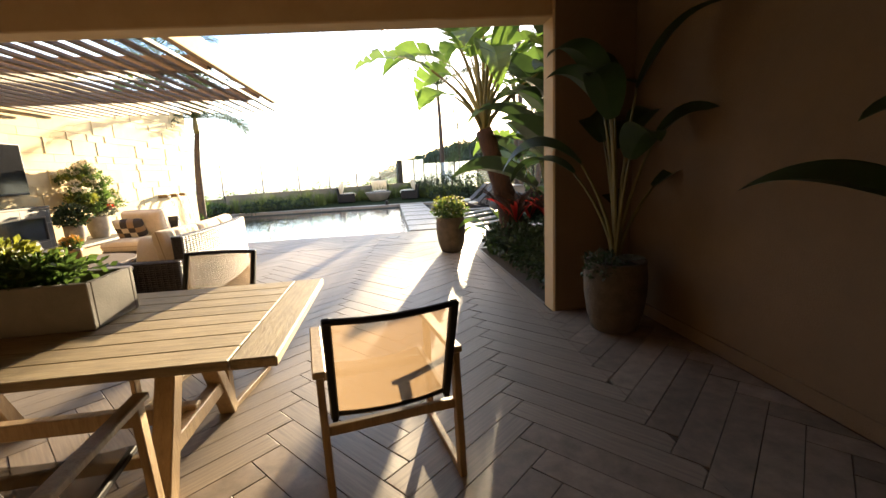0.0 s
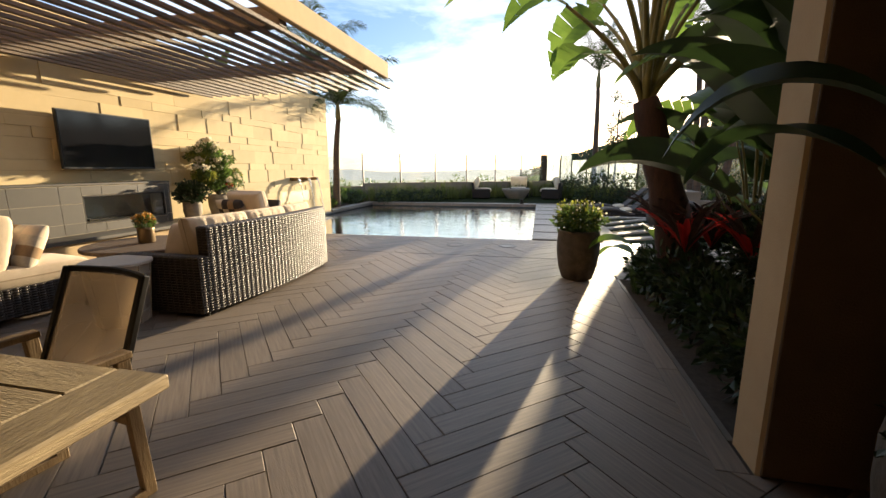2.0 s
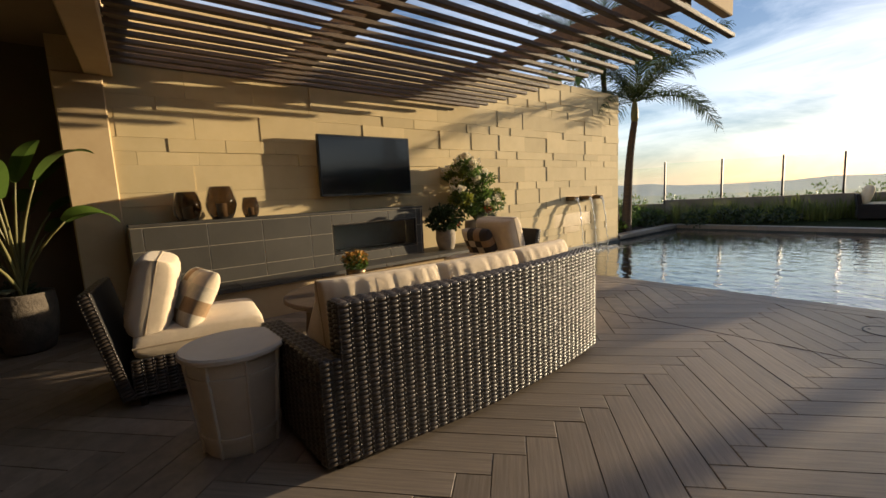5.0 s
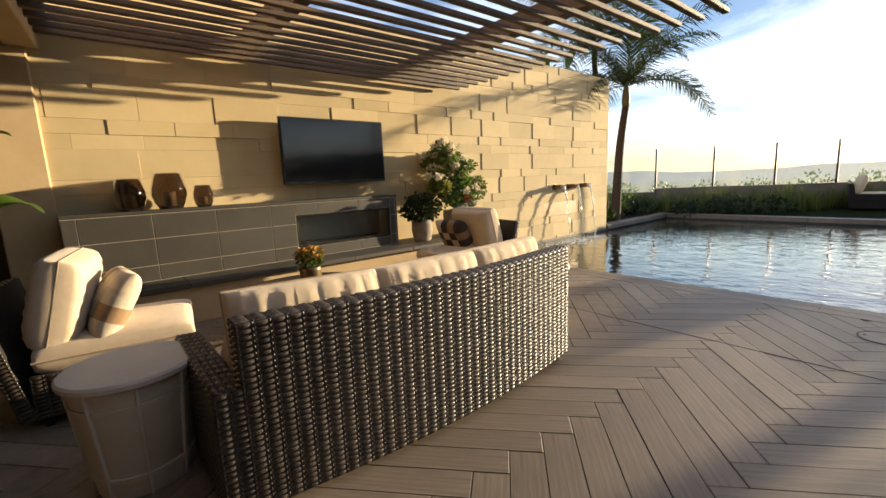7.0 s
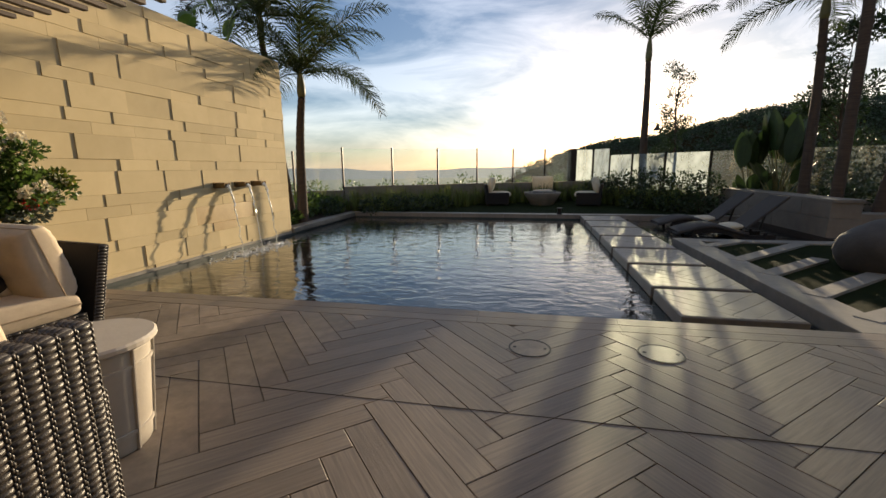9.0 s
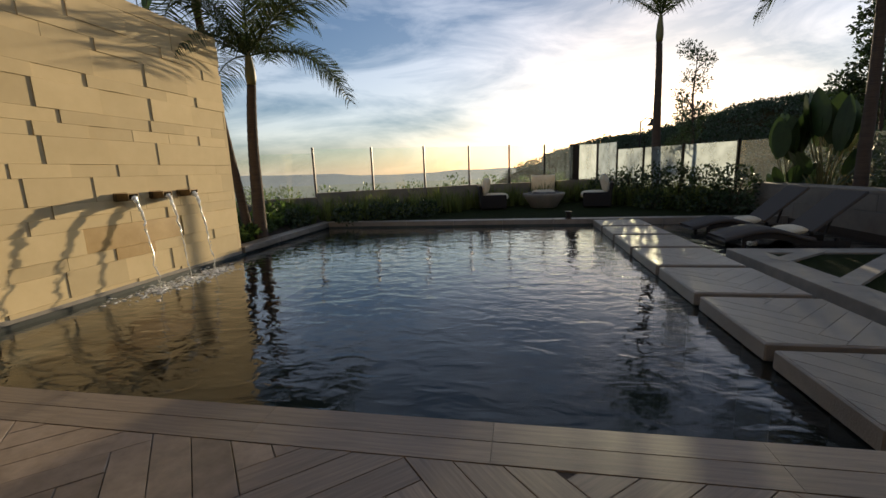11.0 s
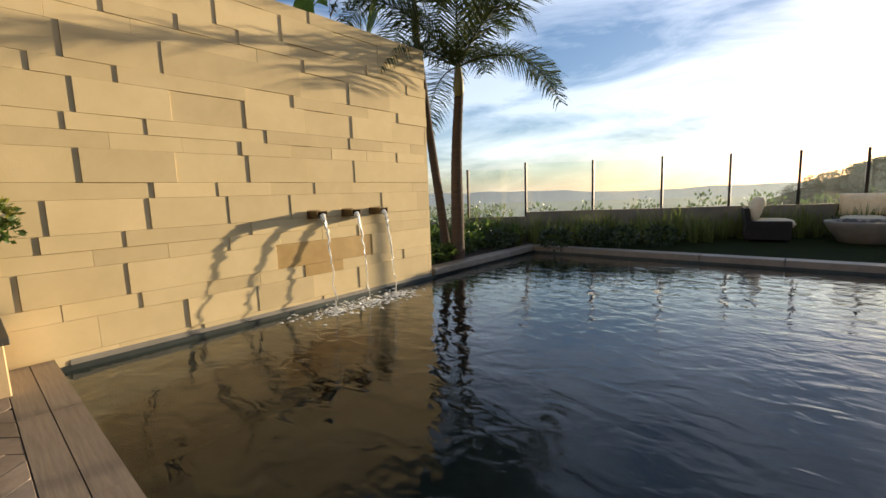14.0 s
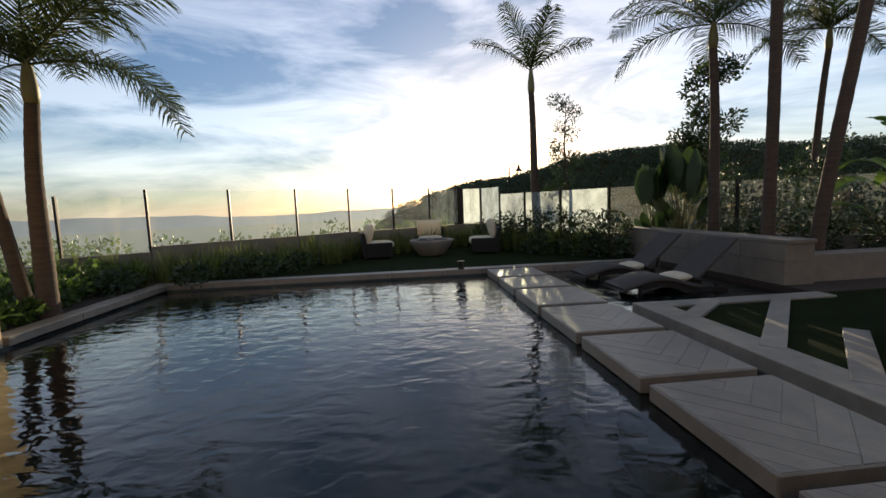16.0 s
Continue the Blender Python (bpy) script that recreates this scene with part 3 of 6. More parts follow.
# each course: lower and upper edge in units, one joint, the joints' spacing, and the joints where the next stone stands proud
COURSES = ((-2, 0, 9.4, 0.727, (1, 3, 4)), (0, 2, 10.0, 0.727, (0, 1, 3)), (2, 3, 9.62, 0.575, (0, 3, 6)), (3, 5, 8.81, 0.727, (0, 1, 5)), (5, 6, 9.3, 0.583, (2, 5)),
           (6, 7, 8.97, 0.583, (0, 1, 3)), (7, 9, 9.04, 0.727, (0, 1, 2, 3, 5)), (9, 10, 9.82, 0.583, (0, 1, 3)), (10, 12, 9.30, 0.727, (0, 2, 4)),
           (12, 13, 10.69, 0.583, (0, 4)), (13, 14, 9.24, 0.583, (0, 1, 3, 5)), (14, 16, 8.60, 0.722, (0, 1, 3, 5)), (16, 17, 8.50, 0.572, (0, 1, 2, 5, 8)),
           (17, 19, 9.29, 0.725, (0, 1, 4)), (19, 20, 11.54, 0.583, (0, 3)), (20, 21, 9.02, 0.583, (0, 1, 2, 3, 6)), (21, 23, 10.55, 0.727, (0, 1, 3)), (23, 24, 9.91, 0.583, (0, 1, 3)))


def wall_stone(y0, y1, z0, z1, p0, p1):
    """One stone whose face stands p0 proud at its y0 end and p1 at its y1 end."""
    bm = bmesh.new()
    g, c = 0.0008, 0.0016
    y0, y1, z0, z1 = y0 + g, y1 - g, z0 + g, z1 - g
    back = [bm.verts.new((-7.075, y, z)) for y, z in ((y0, z0), (y1, z0), (y1, z1), (y0, z1))]
    mid = [bm.verts.new((-7.036 + p - c, y, z)) for p, y, z in ((p0, y0, z0), (p1, y1, z0), (p1, y1, z1), (p0, y0, z1))]
    top = [bm.verts.new((-7.036 + p, y, z)) for p, y, z in ((p0, y0 + c, z0 + c), (p1, y1 - c, z0 + c), (p1, y1 - c, z1 - c), (p0, y0 + c, z1 - c))]
    bm.faces.new(top)
    for a, b in ((back, mid), (mid, top)):
        for k in range(4):
            bm.faces.new((a[k], a[(k + 1) % 4], b[(k + 1) % 4], b[k]))
    return bm


def stone_wall():
    w = slab("wall_stone", -7.5, -7.07, WALL_Y0, WALL_Y1 - 0.02, -1.2, WALL_H - 0.02, M_MORTAR, "tall honey sandstone wall of uneven projecting blocks", "wall")
    r = random.Random(21)
    for u0, u1, phase, step, bold in COURSES:
        first = math.floor((WALL_Y0 - phase) / step)
        joints = [n for n in range(first, math.ceil((WALL_Y1 - phase) / step) + 1)]
        level = 0.006
        n = 0
        while n < len(joints) - 1:
            k = joints[n]
            # two neighbours are sometimes one long stone, where no step is seen
            span = 2 if r.random() < 0.35 and n + 2 < len(joints) and joints[n + 1] not in bold and phase + k * step > 4.0 else 1
            y0, y1 = max(WALL_Y0, phase + k * step), min(WALL_Y1, phase + (k + span) * step)
            step_up = k in bold or (phase + k * step < 8.4 and r.random() < 0.42)
            next_up = joints[n + span] in bold
            level = r.uniform(0.011, 0.016) if step_up else r.uniform(0.001, 0.005)
            if y1 - y0 > 0.03:
                low = max(0.003, level - 0.012) if next_up else level
                wet = u1 <= 5 and 11.3 < (y0 + y1) / 2 < 13.2 and u0 >= -2
                part("stone_block", wall_stone(y0, y1, u0 * UNIT, u1 * UNIT, level, low), M_WETSTONE if wet and r.random() < 0.55 else M_STONE, w)
            n += span
    bm = bmesh.new()
    box(bm, (-7.28, WALL_Y1 - 0.005, WALL_H / 2 - 0.6), (0.42, 0.05, WALL_H + 1.2), None, 0.004)
    part("wall_end", bm, M_STONE, w)
    bm = bmesh.new()
    box(bm, (-7.045, 11.37, -0.09), (0.045, 4.66, 0.10), None, 0.01)
    tagged(part("wall_footing", bm, M_CONC), "pale grey waterline ledge at the wall's foot", "trim", "", "structure")


stone_wall()

# ---- setting: house and covered terrace ----
IN_X, HEAD_Z, CEIL_Z = 1.42, 2.66, 3.0
slab("wall_front_pier", 0.66, 8.0, 2.86, 3.105, -0.2, 6.2, M_STUCCO, "warm tan stucco pier beside the wide opening", "wall", 0.012)
bm = bmesh.new()
beam(bm, (0.80, 2.99, (HEAD_Z + 6.2) / 2), (-7.5, 3.50, (HEAD_Z + 6.2) / 2), 0.235, 6.2 - HEAD_Z, 0.012)
tagged(part("wall_header", bm, M_STUCCO), "tan stucco header over the wide opening", "wall", "", "structure")
# Thin added skin that darkens the pier's terrace side, where shade falls.
slab("wall_pier_shade_skin", 0.67, IN_X, 2.842, 2.857, 0.004, CEIL_Z, M_STUCCO_SHADE, "added skin on the pier's terrace side, shade put into its colour", "wall", 0.004)
slab("wall_left_pier", -7.5, -6.99, 3.103, 3.5, -0.2, HEAD_Z, M_STUCCO, "sunlit tan stucco pier at the end of the hearth", "wall", 0.012)
slab("wall_terrace_right", IN_X, IN_X + 0.3, -5.5, 2.86, -0.2, 3.2, M_STUCCO_SHADE, "brown stucco wall of the covered terrace, shade put into its colour", "wall")
slab("wall_terrace_left", -7.8, -7.5, -5.5, 3.1, -0.2, 3.2, M_STUCCO_SHADE, "far stucco wall of the covered terrace, shade put into its colour", "wall")
slab("wall_terrace_back", -7.8, IN_X + 0.3, -5.8, -5.5, -0.2, 3.2, M_STUCCO_SHADE, "back wall of the covered terrace, shade put into its colour", "wall")
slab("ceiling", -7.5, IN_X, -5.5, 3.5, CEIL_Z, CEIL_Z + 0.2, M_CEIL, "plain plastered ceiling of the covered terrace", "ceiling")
slab("baseboard", IN_X - 0.018, IN_X, -5.5, 2.86, 0.004, 0.11, M_STUCCO_SHADE, "low stucco baseboard", "baseboard", 0.004)


# ---- pergola ----
def pergola():
    p = thing("pergola", (0, 0, 0), "weathered cedar slatted pergola over the hearth seating", "pergola")
    x0, x1, y0, y1 = -6.98, -3.05, 3.505, 8.66
    n = 19
    for k in range(n):
        x = x0 + 0.1 + (x1 - x0 - 0.12) * k / (n - 1)
        bm = bmesh.new()
        box(bm, (x, (y0 + y1) / 2, 2.79), (0.062, y1 - y0, 0.042), None, 0.004)
        part("slat", bm, M_WOOD_DARK, p)
    for y in (3.62, 5.35, 7.55):
        bm = bmesh.new()
        box(bm, ((x0 + x1) / 2 - 0.02, y, 2.935), (x1 - x0, 0.14, 0.2), None, 0.006)
        part("beam", bm, M_WOOD_DARK, p)
    bm = bmesh.new()
    box(bm, (x1 + 0.03, (y0 + y1) / 2 - 0.15, 3.02), (0.09, y1 - y0 - 0.3, 0.26), None, 0.008)
    part("fascia_beam", bm, M_STUCCO, p, "painted tan fascia beam")
    bm = bmesh.new()
    box(bm, (-6.95, (y0 + y1) / 2, 2.9), (0.06, y1 - y0, 0.14), None, 0.006)
    part("ledger", bm, M_WOOD_DARK, p)


pergola()


# ---- stepping pads, spouts and pool fittings ----
PW, PL = 0.164, 0.982          # plank width and length


def clipped(poly, x0, x1, y0, y1):
    """The part of a polygon inside a rectangle."""
    for ax, lim, sg in ((0, x0, 1), (0, x1, -1), (1, y0, 1), (1, y1, -1)):
        res = []
        for i in range(len(poly)):
            p, q = poly[i - 1], poly[i]
            dp, dq = sg * (p[ax] - lim), sg * (q[ax] - lim)
            if (dp >= 0) != (dq >= 0):
                f = dp / (dp - dq)
                res.append((p[0] + f * (q[0] - p[0]), p[1] + f * (q[1] - p[1])))
            if dq >= 0:
                res.append(q)
        poly = res
        if len(poly) < 3:
            return []
    return poly


def plank_solid(bm, poly, z0, z1, chamfer=0.004):
    cx = sum(p[0] for p in poly) / len(poly)
    cy = sum(p[1] for p in poly) / len(poly)
    top, mid, bot = [], [], []
    for x, y in poly:
        d = math.hypot(cx - x, cy - y) or 1
        top.append(bm.verts.new((x + (cx - x) / d * chamfer, y + (cy - y) / d * chamfer, z1)))
        mid.append(bm.verts.new((x, y, z1 - 0.003)))
        bot.append(bm.verts.new((x, y, z0)))
    n = len(poly)
    bm.faces.new(top)
    for i in range(n):
        j = (i + 1) % n
        bm.faces.new((mid[i], mid[j], top[j], top[i]))
        bm.faces.new((bot[i], bot[j], mid[j], mid[i]))


PADS = ((9.10, 9.98), (10.08, 11.17), (11.29, 12.36), (12.48, 13.62), (13.74, 14.86), (14.98, 16.0), (16.12, 17.12))


def stepping_pads():
    c45 = math.sqrt(0.5)
    r = random.Random(12)
    for y0, y1 in PADS:
        p = thing("stepping_pad", (0.08, (y0 + y1) / 2, 0.02), "pale stone stepping pad with herringbone inlay over the water", "stepping pad", "pads across the pool")
        ly = (y1 - y0) / 2
        bm = bmesh.new()
        box(bm, (0, 0, -0.08), (1.0, y1 - y0, 0.13), None, 0.008)
        part("slab", bm, M_COPING, p)
        bm = bmesh.new()
        box(bm, (0, 0, -0.68), (0.5, 0.5, 1.07))
        part("support", bm, M_POOL, p)
        for k in range(-3, 4):
            for i in range(-12, 13):
                for v in (0, 1):
                    ox, oy = i * PW + k * PL, i * PW - k * PL
                    w0, w1, h0, h1 = (ox, ox + PW, oy + PW, oy + PW + PL) if v else (ox, ox + PL, oy, oy + PW)
                    quad = [((x - y) * c45 + 0.05, (x + y) * c45) for x, y in ((w0 + .0016, h0 + .0016), (w1 - .0016, h0 + .0016), (w1 - .0016, h1 - .0016), (w0 + .0016, h1 - .0016))]
                    poly = clipped(quad, -0.485, 0.485, -ly + 0.015, ly - 0.015)
                    if len(poly) < 3:
                        continue
                    area = abs(sum(poly[q - 1][0] * poly[q][1] - poly[q][0] * poly[q - 1][1] for q in range(len(poly)))) / 2
                    if area < 0.004:
                        continue
                    bm = bmesh.new()
                    plank_solid(bm, poly, -0.015, -0.011 + r.uniform(-.0008, .0008), 0.002)
                    part("paver", bm, M_COPING, p)


stepping_pads()


def water_spouts():
    r = random.Random(5)
    for k, y in enumerate((11.50, 12.02, 12.50)):
        s = thing("water_spout", (-7.0, y, 1.07), "square bronze spout pouring water from the stone wall", "water spout", "spouts on the wall")
        bm = bmesh.new()
        for dz, hh in ((-0.038, 0.012), (0.038, 0.012)):
            box(bm, (0.07, 0, dz), (0.26, 0.15, hh), None, 0.002)
        for dy in (-0.069, 0.069):
            box(bm, (0.07, dy, 0), (0.26, 0.012, 0.066), None, 0.002)
        box(bm, (-0.03, 0, 0), (0.03, 0.13, 0.066))
        part("trough", bm, M_BRASS, s)
        bm = bmesh.new()
        box(bm, (0.012, 0, 0), (0.012, 0.18, 0.11), None, 0.003)
        part("wall_plate", bm, M_BRASS, s)
        # the falling stream, breaking up towards the pool
        bm = bmesh.new()
        pts, rad = [], []
        n = 26
        for i in range(n + 1):
            f = i / n
            t = f * 0.49
            x = 0.2 + 0.36 * t
            z = -0.02 - 4.9 * t * t
            pts.append((x + r.uniform(-.004, .004) * (1 + 3 * f), r.uniform(-.006, .006) * (1 + 3 * f), z))
            rad.append((0.030 * (1 - f) ** 1.8 + 0.006) * r.uniform(0.75, 1.25))
        tube(bm, pts, rad, 8)
        for _ in range(44):
            f = r.random() ** 0.6
            t = f * 0.49
            c = Vector((0.2 + 0.36 * t + r.uniform(-.010, .010), r.uniform(-.020, .020), -0.02 - 4.9 * t * t))
            bmesh.ops.create_icosphere(bm, subdivisions=1, radius=r.uniform(0.003, 0.008), matrix=Matrix.Translation(c) @ Matrix.Diagonal((1, 1, 2.2, 1)))
        part("water_stream", bm, M_FALL, s, "thin clear stream of falling water", True)
        bm = bmesh.new()
        for _ in range(190):
            a, q = r.uniform(0, 6.28), abs(r.gauss(0, 0.20)) + 0.01
            c = Vector((0.36 + 0.8 * q * math.cos(a), q * 1.5 * math.sin(a), -1.197 + r.uniform(0, 0.02) * max(0, 1 - q * 4)))
            bmesh.ops.create_icosphere(bm, subdivisions=1, radius=r.uniform(0.006, 0.02), matrix=Matrix.Translation(c) @ Matrix.Diagonal((1.6, 1.6, 0.5, 1)))
        part("splash", bm, M_FALL, s, "white foam where the stream lands", True)["kind"] = "stuff"


water_spouts()


def pool_fittings():
    t = thing("pool_light", (-0.96, 17.28, 0.02), "small dark bollard light on the far coping", "bollard light")
    bm = bmesh.new()
    lathe(bm, [(0, 0), (0.075, 0), (0.075, 0.02), (0.055, 0.03), (0.055, 0.15), (0.0, 0.15)], 16)
    part("body", bm, M_BLACK, t)
    bm = bmesh.new()
    lathe(bm, [(0, 0.15), (0.085, 0.15), (0.08, 0.175), (0, 0.185)], 16)
    part("cap", bm, M_BLACK, t)
    for x, y in ((-1.74, 8.19), (-0.82, 8.26)):
        t = thing("floor_lid", (x, y, 0.0), "round flush skimmer lid set in the plank floor", "floor lid", "lids in the terrace")
        bm = bmesh.new()
        lathe(bm, [(0.155, 0.0), (0.155, 0.005), (0.143, 0.005), (0.143, 0.0)], 36)
        part("ring", bm, M_BLACK, t)
        bm = bmesh.new()
        lathe(bm, [(0.142, 0.0), (0.142, 0.0035), (0.0, 0.0038)], 36)
        part("lid_disc", bm, M_COPING if x > -1 else M_PLANKS, t)
        for a in (0.0, math.pi):
            bm = bmesh.new()
            lathe(bm, [(0.012, 0.003), (0.012, 0.0055), (0, 0.0055)], 10, (0.11 * math.cos(a), 0.11 * math.sin(a), 0))
            part("finger_hole", bm, M_BLACK, t)
    bm = bmesh.new()
    box(bm, (-3.0, 7.31, 0.001), (8.0, 0.005, 0.003))
    tagged(part("control_joint", bm, M_GROUT), "thin straight joint cut across the planks", "trim", "", "structure")


pool_fittings()


# ---- hearth wall ----
def hearth():
    slab("hearth_bench", -7.05, -6.32, 3.503, 8.66, -0.2, 0.375, M_STUCCO, "low sunlit stucco hearth bench along the stone wall", "hearth bench", 0.008)
    cap = tagged(new("hearth_cap"), "dark grey porcelain slabs capping the hearth bench", "hearth cap", "", "structure")
    y = 3.503
    while y < 8.6:
        y2 = min(8.69, y + 0.9)
        bm = bmesh.new()
        box(bm, (-6.64, (y + y2) / 2, 0.40), (0.82, y2 - y - 0.005, 0.05), None, 0.004)
        part("cap_slab", bm, M_SLATE, cap)
        y = y2
    # fireplace surround with an opening through it
    s = tagged(new("fireplace_surround"), "long grey tiled fireplace surround with mantel", "fireplace", "", "structure")
    x, y0, y1, z0, z1 = -6.65, 3.52, 7.14, 0.43, 1.11
    fy0, fy1, fz0, fz1 = 5.66, 7.02, 0.56, 0.97
    for c, d in (((x - 0.1415, (y0 + fy0) / 2, (z0 + z1) / 2), (0.3, fy0 - y0, z1 - z0)), ((x - 0.1415, (fy0 + fy1) / 2, (z0 + fz0) / 2), (0.3, fy1 - fy0, fz0 - z0)),
                 ((x - 0.1415, (fy0 + fy1) / 2, (fz1 + z1) / 2), (0.3, fy1 - fy0, z1 - fz1)), ((x - 0.1415, (fy1 + y1) / 2, (z0 + z1) / 2), (0.3, y1 - fy1, z1 - z0))):
        bm = bmesh.new()
        box(bm, c, d)
        part("backing", bm, M_GROUT_L, s)
    rows = ((0.435, 0.588), (0.590, 0.86), (0.862, 1.105))
    for z_a, z_b in rows:
        yy = y0
        first = True
        while yy < y1 - 0.01:
            y2 = min(y1, yy + (0.11 if first else 0.58))
            first = False
            a, b, za, zb = yy + 0.0035, y2 - 0.0035, z_a + 0.0015, z_b - 0.0015
            if b > fy0 and a < fy1 and zb > fz0 and za < fz1:
                if a < fy0 - 0.02:
                    bm = bmesh.new()
                    box(bm, (x, (a + fy0 - 0.003) / 2, (za + zb) / 2), (0.022, fy0 - a - 0.003, zb - za), None, 0.002)
                    part("tile", bm, M_SLATE, s)
                if b > fy1 + 0.02:
                    bm = bmesh.new()
                    box(bm, (x, (b + fy1 + 0.003) / 2, (za + zb) / 2), (0.022, b - fy1 - 0.003, zb - za), None, 0.002)
                    part("tile", bm, M_SLATE, s)
                a2, b2 = max(a, fy0), min(b, fy1)
                if za < fz0 - 0.02:
                    bm = bmesh.new()
                    box(bm, (x, (a2 + b2) / 2, (za + fz0 - 0.003) / 2), (0.022, b2 - a2, fz0 - 0.003 - za), None, 0.002)
                    part("tile", bm, M_SLATE, s)
                if zb > fz1 + 0.02:
                    bm = bmesh.new()
                    box(bm, (x, (a2 + b2) / 2, (zb + fz1 + 0.003) / 2), (0.022, b2 - a2, zb - fz1 - 0.003), None, 0.002)
                    part("tile", bm, M_SLATE, s)
            else:
                bm = bmesh.new()
                box(bm, (x, (a + b) / 2, (za + zb) / 2), (0.022, b - a, zb - za), None, 0.002)
                part("tile", bm, M_SLATE, s)
            yy = y2
    bm = bmesh.new()
    box(bm, (x - 0.165, (y0 + y1) / 2, 1.128), (0.37, y1 - y0, 0.030), None, 0.004)
    part("mantel_shelf", bm, M_SLATE, s)
    f = thing("firebox", (-6.82, (fy0 + fy1) / 2, fz0), "long low glass-fronted gas firebox with steel lining", "firebox")
    bm = bmesh.new()
    w, h = fy1 - fy0, fz1 - fz0
    box(bm, (-0.13, 0, h / 2), (0.02, w - 0.01, h - 0.01))
    box(bm, (0.02, 0, 0.012), (0.29, w - 0.01, 0.02))
    part("lining", bm, M_FIREBOX, f)
    bm = bmesh.new()
    for zz in (0.012, h - 0.012):
        box(bm, (0.168, 0, zz), (0.02, w - 0.004, 0.022), None, 0.002)
    for yy in (-w / 2 + 0.013, w / 2 - 0.013):
        box(bm, (0.168, yy, h / 2), (0.02, 0.022, h - 0.05), None, 0.002)
    part("frame", bm, M_BLACK, f)
    bm = bmesh.new()
    box(bm, (0.16, 0, h / 2), (0.006, w - 0.04, h - 0.05))
    g = part("glass_pane", bm, M_CLEAR, f)
    g.visible_shadow = False
    bm = bmesh.new()
    box(bm, (0.01, 0, 0.04), (0.10, w - 0.3, 0.03), None, 0.004)
    part("burner", bm, M_BLACK, f)


hearth()


def television():
    t = thing("television", (-6.98, 6.38, 1.76), "wide flat black television mounted on the stone wall", "television")
    bm = bmesh.new()
    box(bm, (0.02, 0, 0), (0.05, 1.47, 0.83), None, 0.006)
    part("case", bm, M_TVB, t)
    bm = bmesh.new()
    box(bm, (0.0465, 0, 0.006), (0.005, 1.43, 0.785), None, 0.001)
    part("screen", bm, M_TV, t, "dark glossy switched-off screen")
    bm = bmesh.new()
    box(bm, (-0.03, 0, 0), (0.10, 0.5, 0.35), None, 0.004)
    part("wall_bracket", bm, M_BLACK, t)
    t.matrix_world = pose(-6.9, 6.38, 1.76, 0, 0, 0)


television()


def vases():
    prof_big = [(0, 0.012), (0.07, 0.012), (0.08, 0.0), (0.108, 0.05), (0.125, 0.11), (0.122, 0.17), (0.105, 0.24), (0.098, 0.28)]
    for y, s, lab in ((4.07, 1.12, "smoked glass hurricane vase holding a pale candle"), (4.41, 1.3, "large smoked glass vase on the mantel"), (4.72, 0.82, "small smoked glass votive on the mantel")):
        v = thing("hurricane_vase", (-6.8, y, 1.146), lab, "vase", "vases on the mantel")
        bm = bmesh.new()
        lathe(bm, [(r * s, z * s) for r, z in prof_big] + [((r - 0.006) * s, z * s + 0.002) for r, z in prof_big[::-1][:-2]], 28)
        part("glass_body", bm, M_SMOKE, v, "", True)
        bm = bmesh.new()
        lathe(bm, [(0, 0.015), (0.045 * s, 0.015), (0.045 * s, 0.13 * s), (0.04 * s, 0.135 * s), (0, 0.13 * s)], 16)
        part("candle", bm, M_CANDLE, v, "pale wax candle", True)


vases()


# ---- wicker seating ----
def weave(bm, o, u, v, width, height, pu=0.063, pv=0.0245, depth=0.010):
    """Woven strands on the rectangle that u and v span from o: fat bulges between narrow twisted stakes; they stand out along u x v."""
    o, u, v = Vector(o), Vector(u).normalized(), Vector(v).normalized()
    n = u.cross(v)
    nu, nv = max(1, round(width / pu)), max(1, round(height / pv))
    pu, pv = width / nu, height / nv

    def bulge(u0, u1, v0, v1, d, tilt):
        v0, v1 = max(0.0, v0), min(height, v1)
        u0, u1 = max(0.0, u0), min(width, u1)
        if v1 - v0 < 0.007 or u1 - u0 < 0.005:
            return
        m, hv, iu = (v0 + v1) / 2, (v1 - v0) / 2, (u1 - u0) * 0.22
        grid = []
        for p, e, k in ((u0, 0.25, -1), (u0 + iu, 1.0, -0.6), (u1 - iu, 1.0, 0.6), (u1, 0.25, 1)):
            grid.append([bm.verts.new(o + u * p + v * (m + hv * q + tilt * k) + n * d * e * h) for q, h in ((-1, 0.0), (-0.62, 0.8), (0.0, 1.0), (0.62, 0.8), (1, 0.0))])
        for a, b in zip(grid, grid[1:]):
            for k in range(4):
                bm.faces.new((a[k], b[k], b[k + 1], a[k + 1]))

    for i in range(nu + 1):
        for j in range(-1, nv + 1):
            c = i * pu
            if i < nu:
                bulge(c + 0.13 * pu, c + 0.87 * pu, j * pv + 0.0018, (j + 1) * pv - 0.0018, depth, 0.0016)
            for q in (-1, 1):
                bulge(c + q * 0.06 * pu - 0.075 * pu, c + q * 0.06 * pu + 0.075 * pu, (j + 0.5 + 0.25 * q) * pv + 0.001, (j + 1.5 + 0.25 * q) * pv - 0.001, depth * 0.62, 0.0)
    return bm


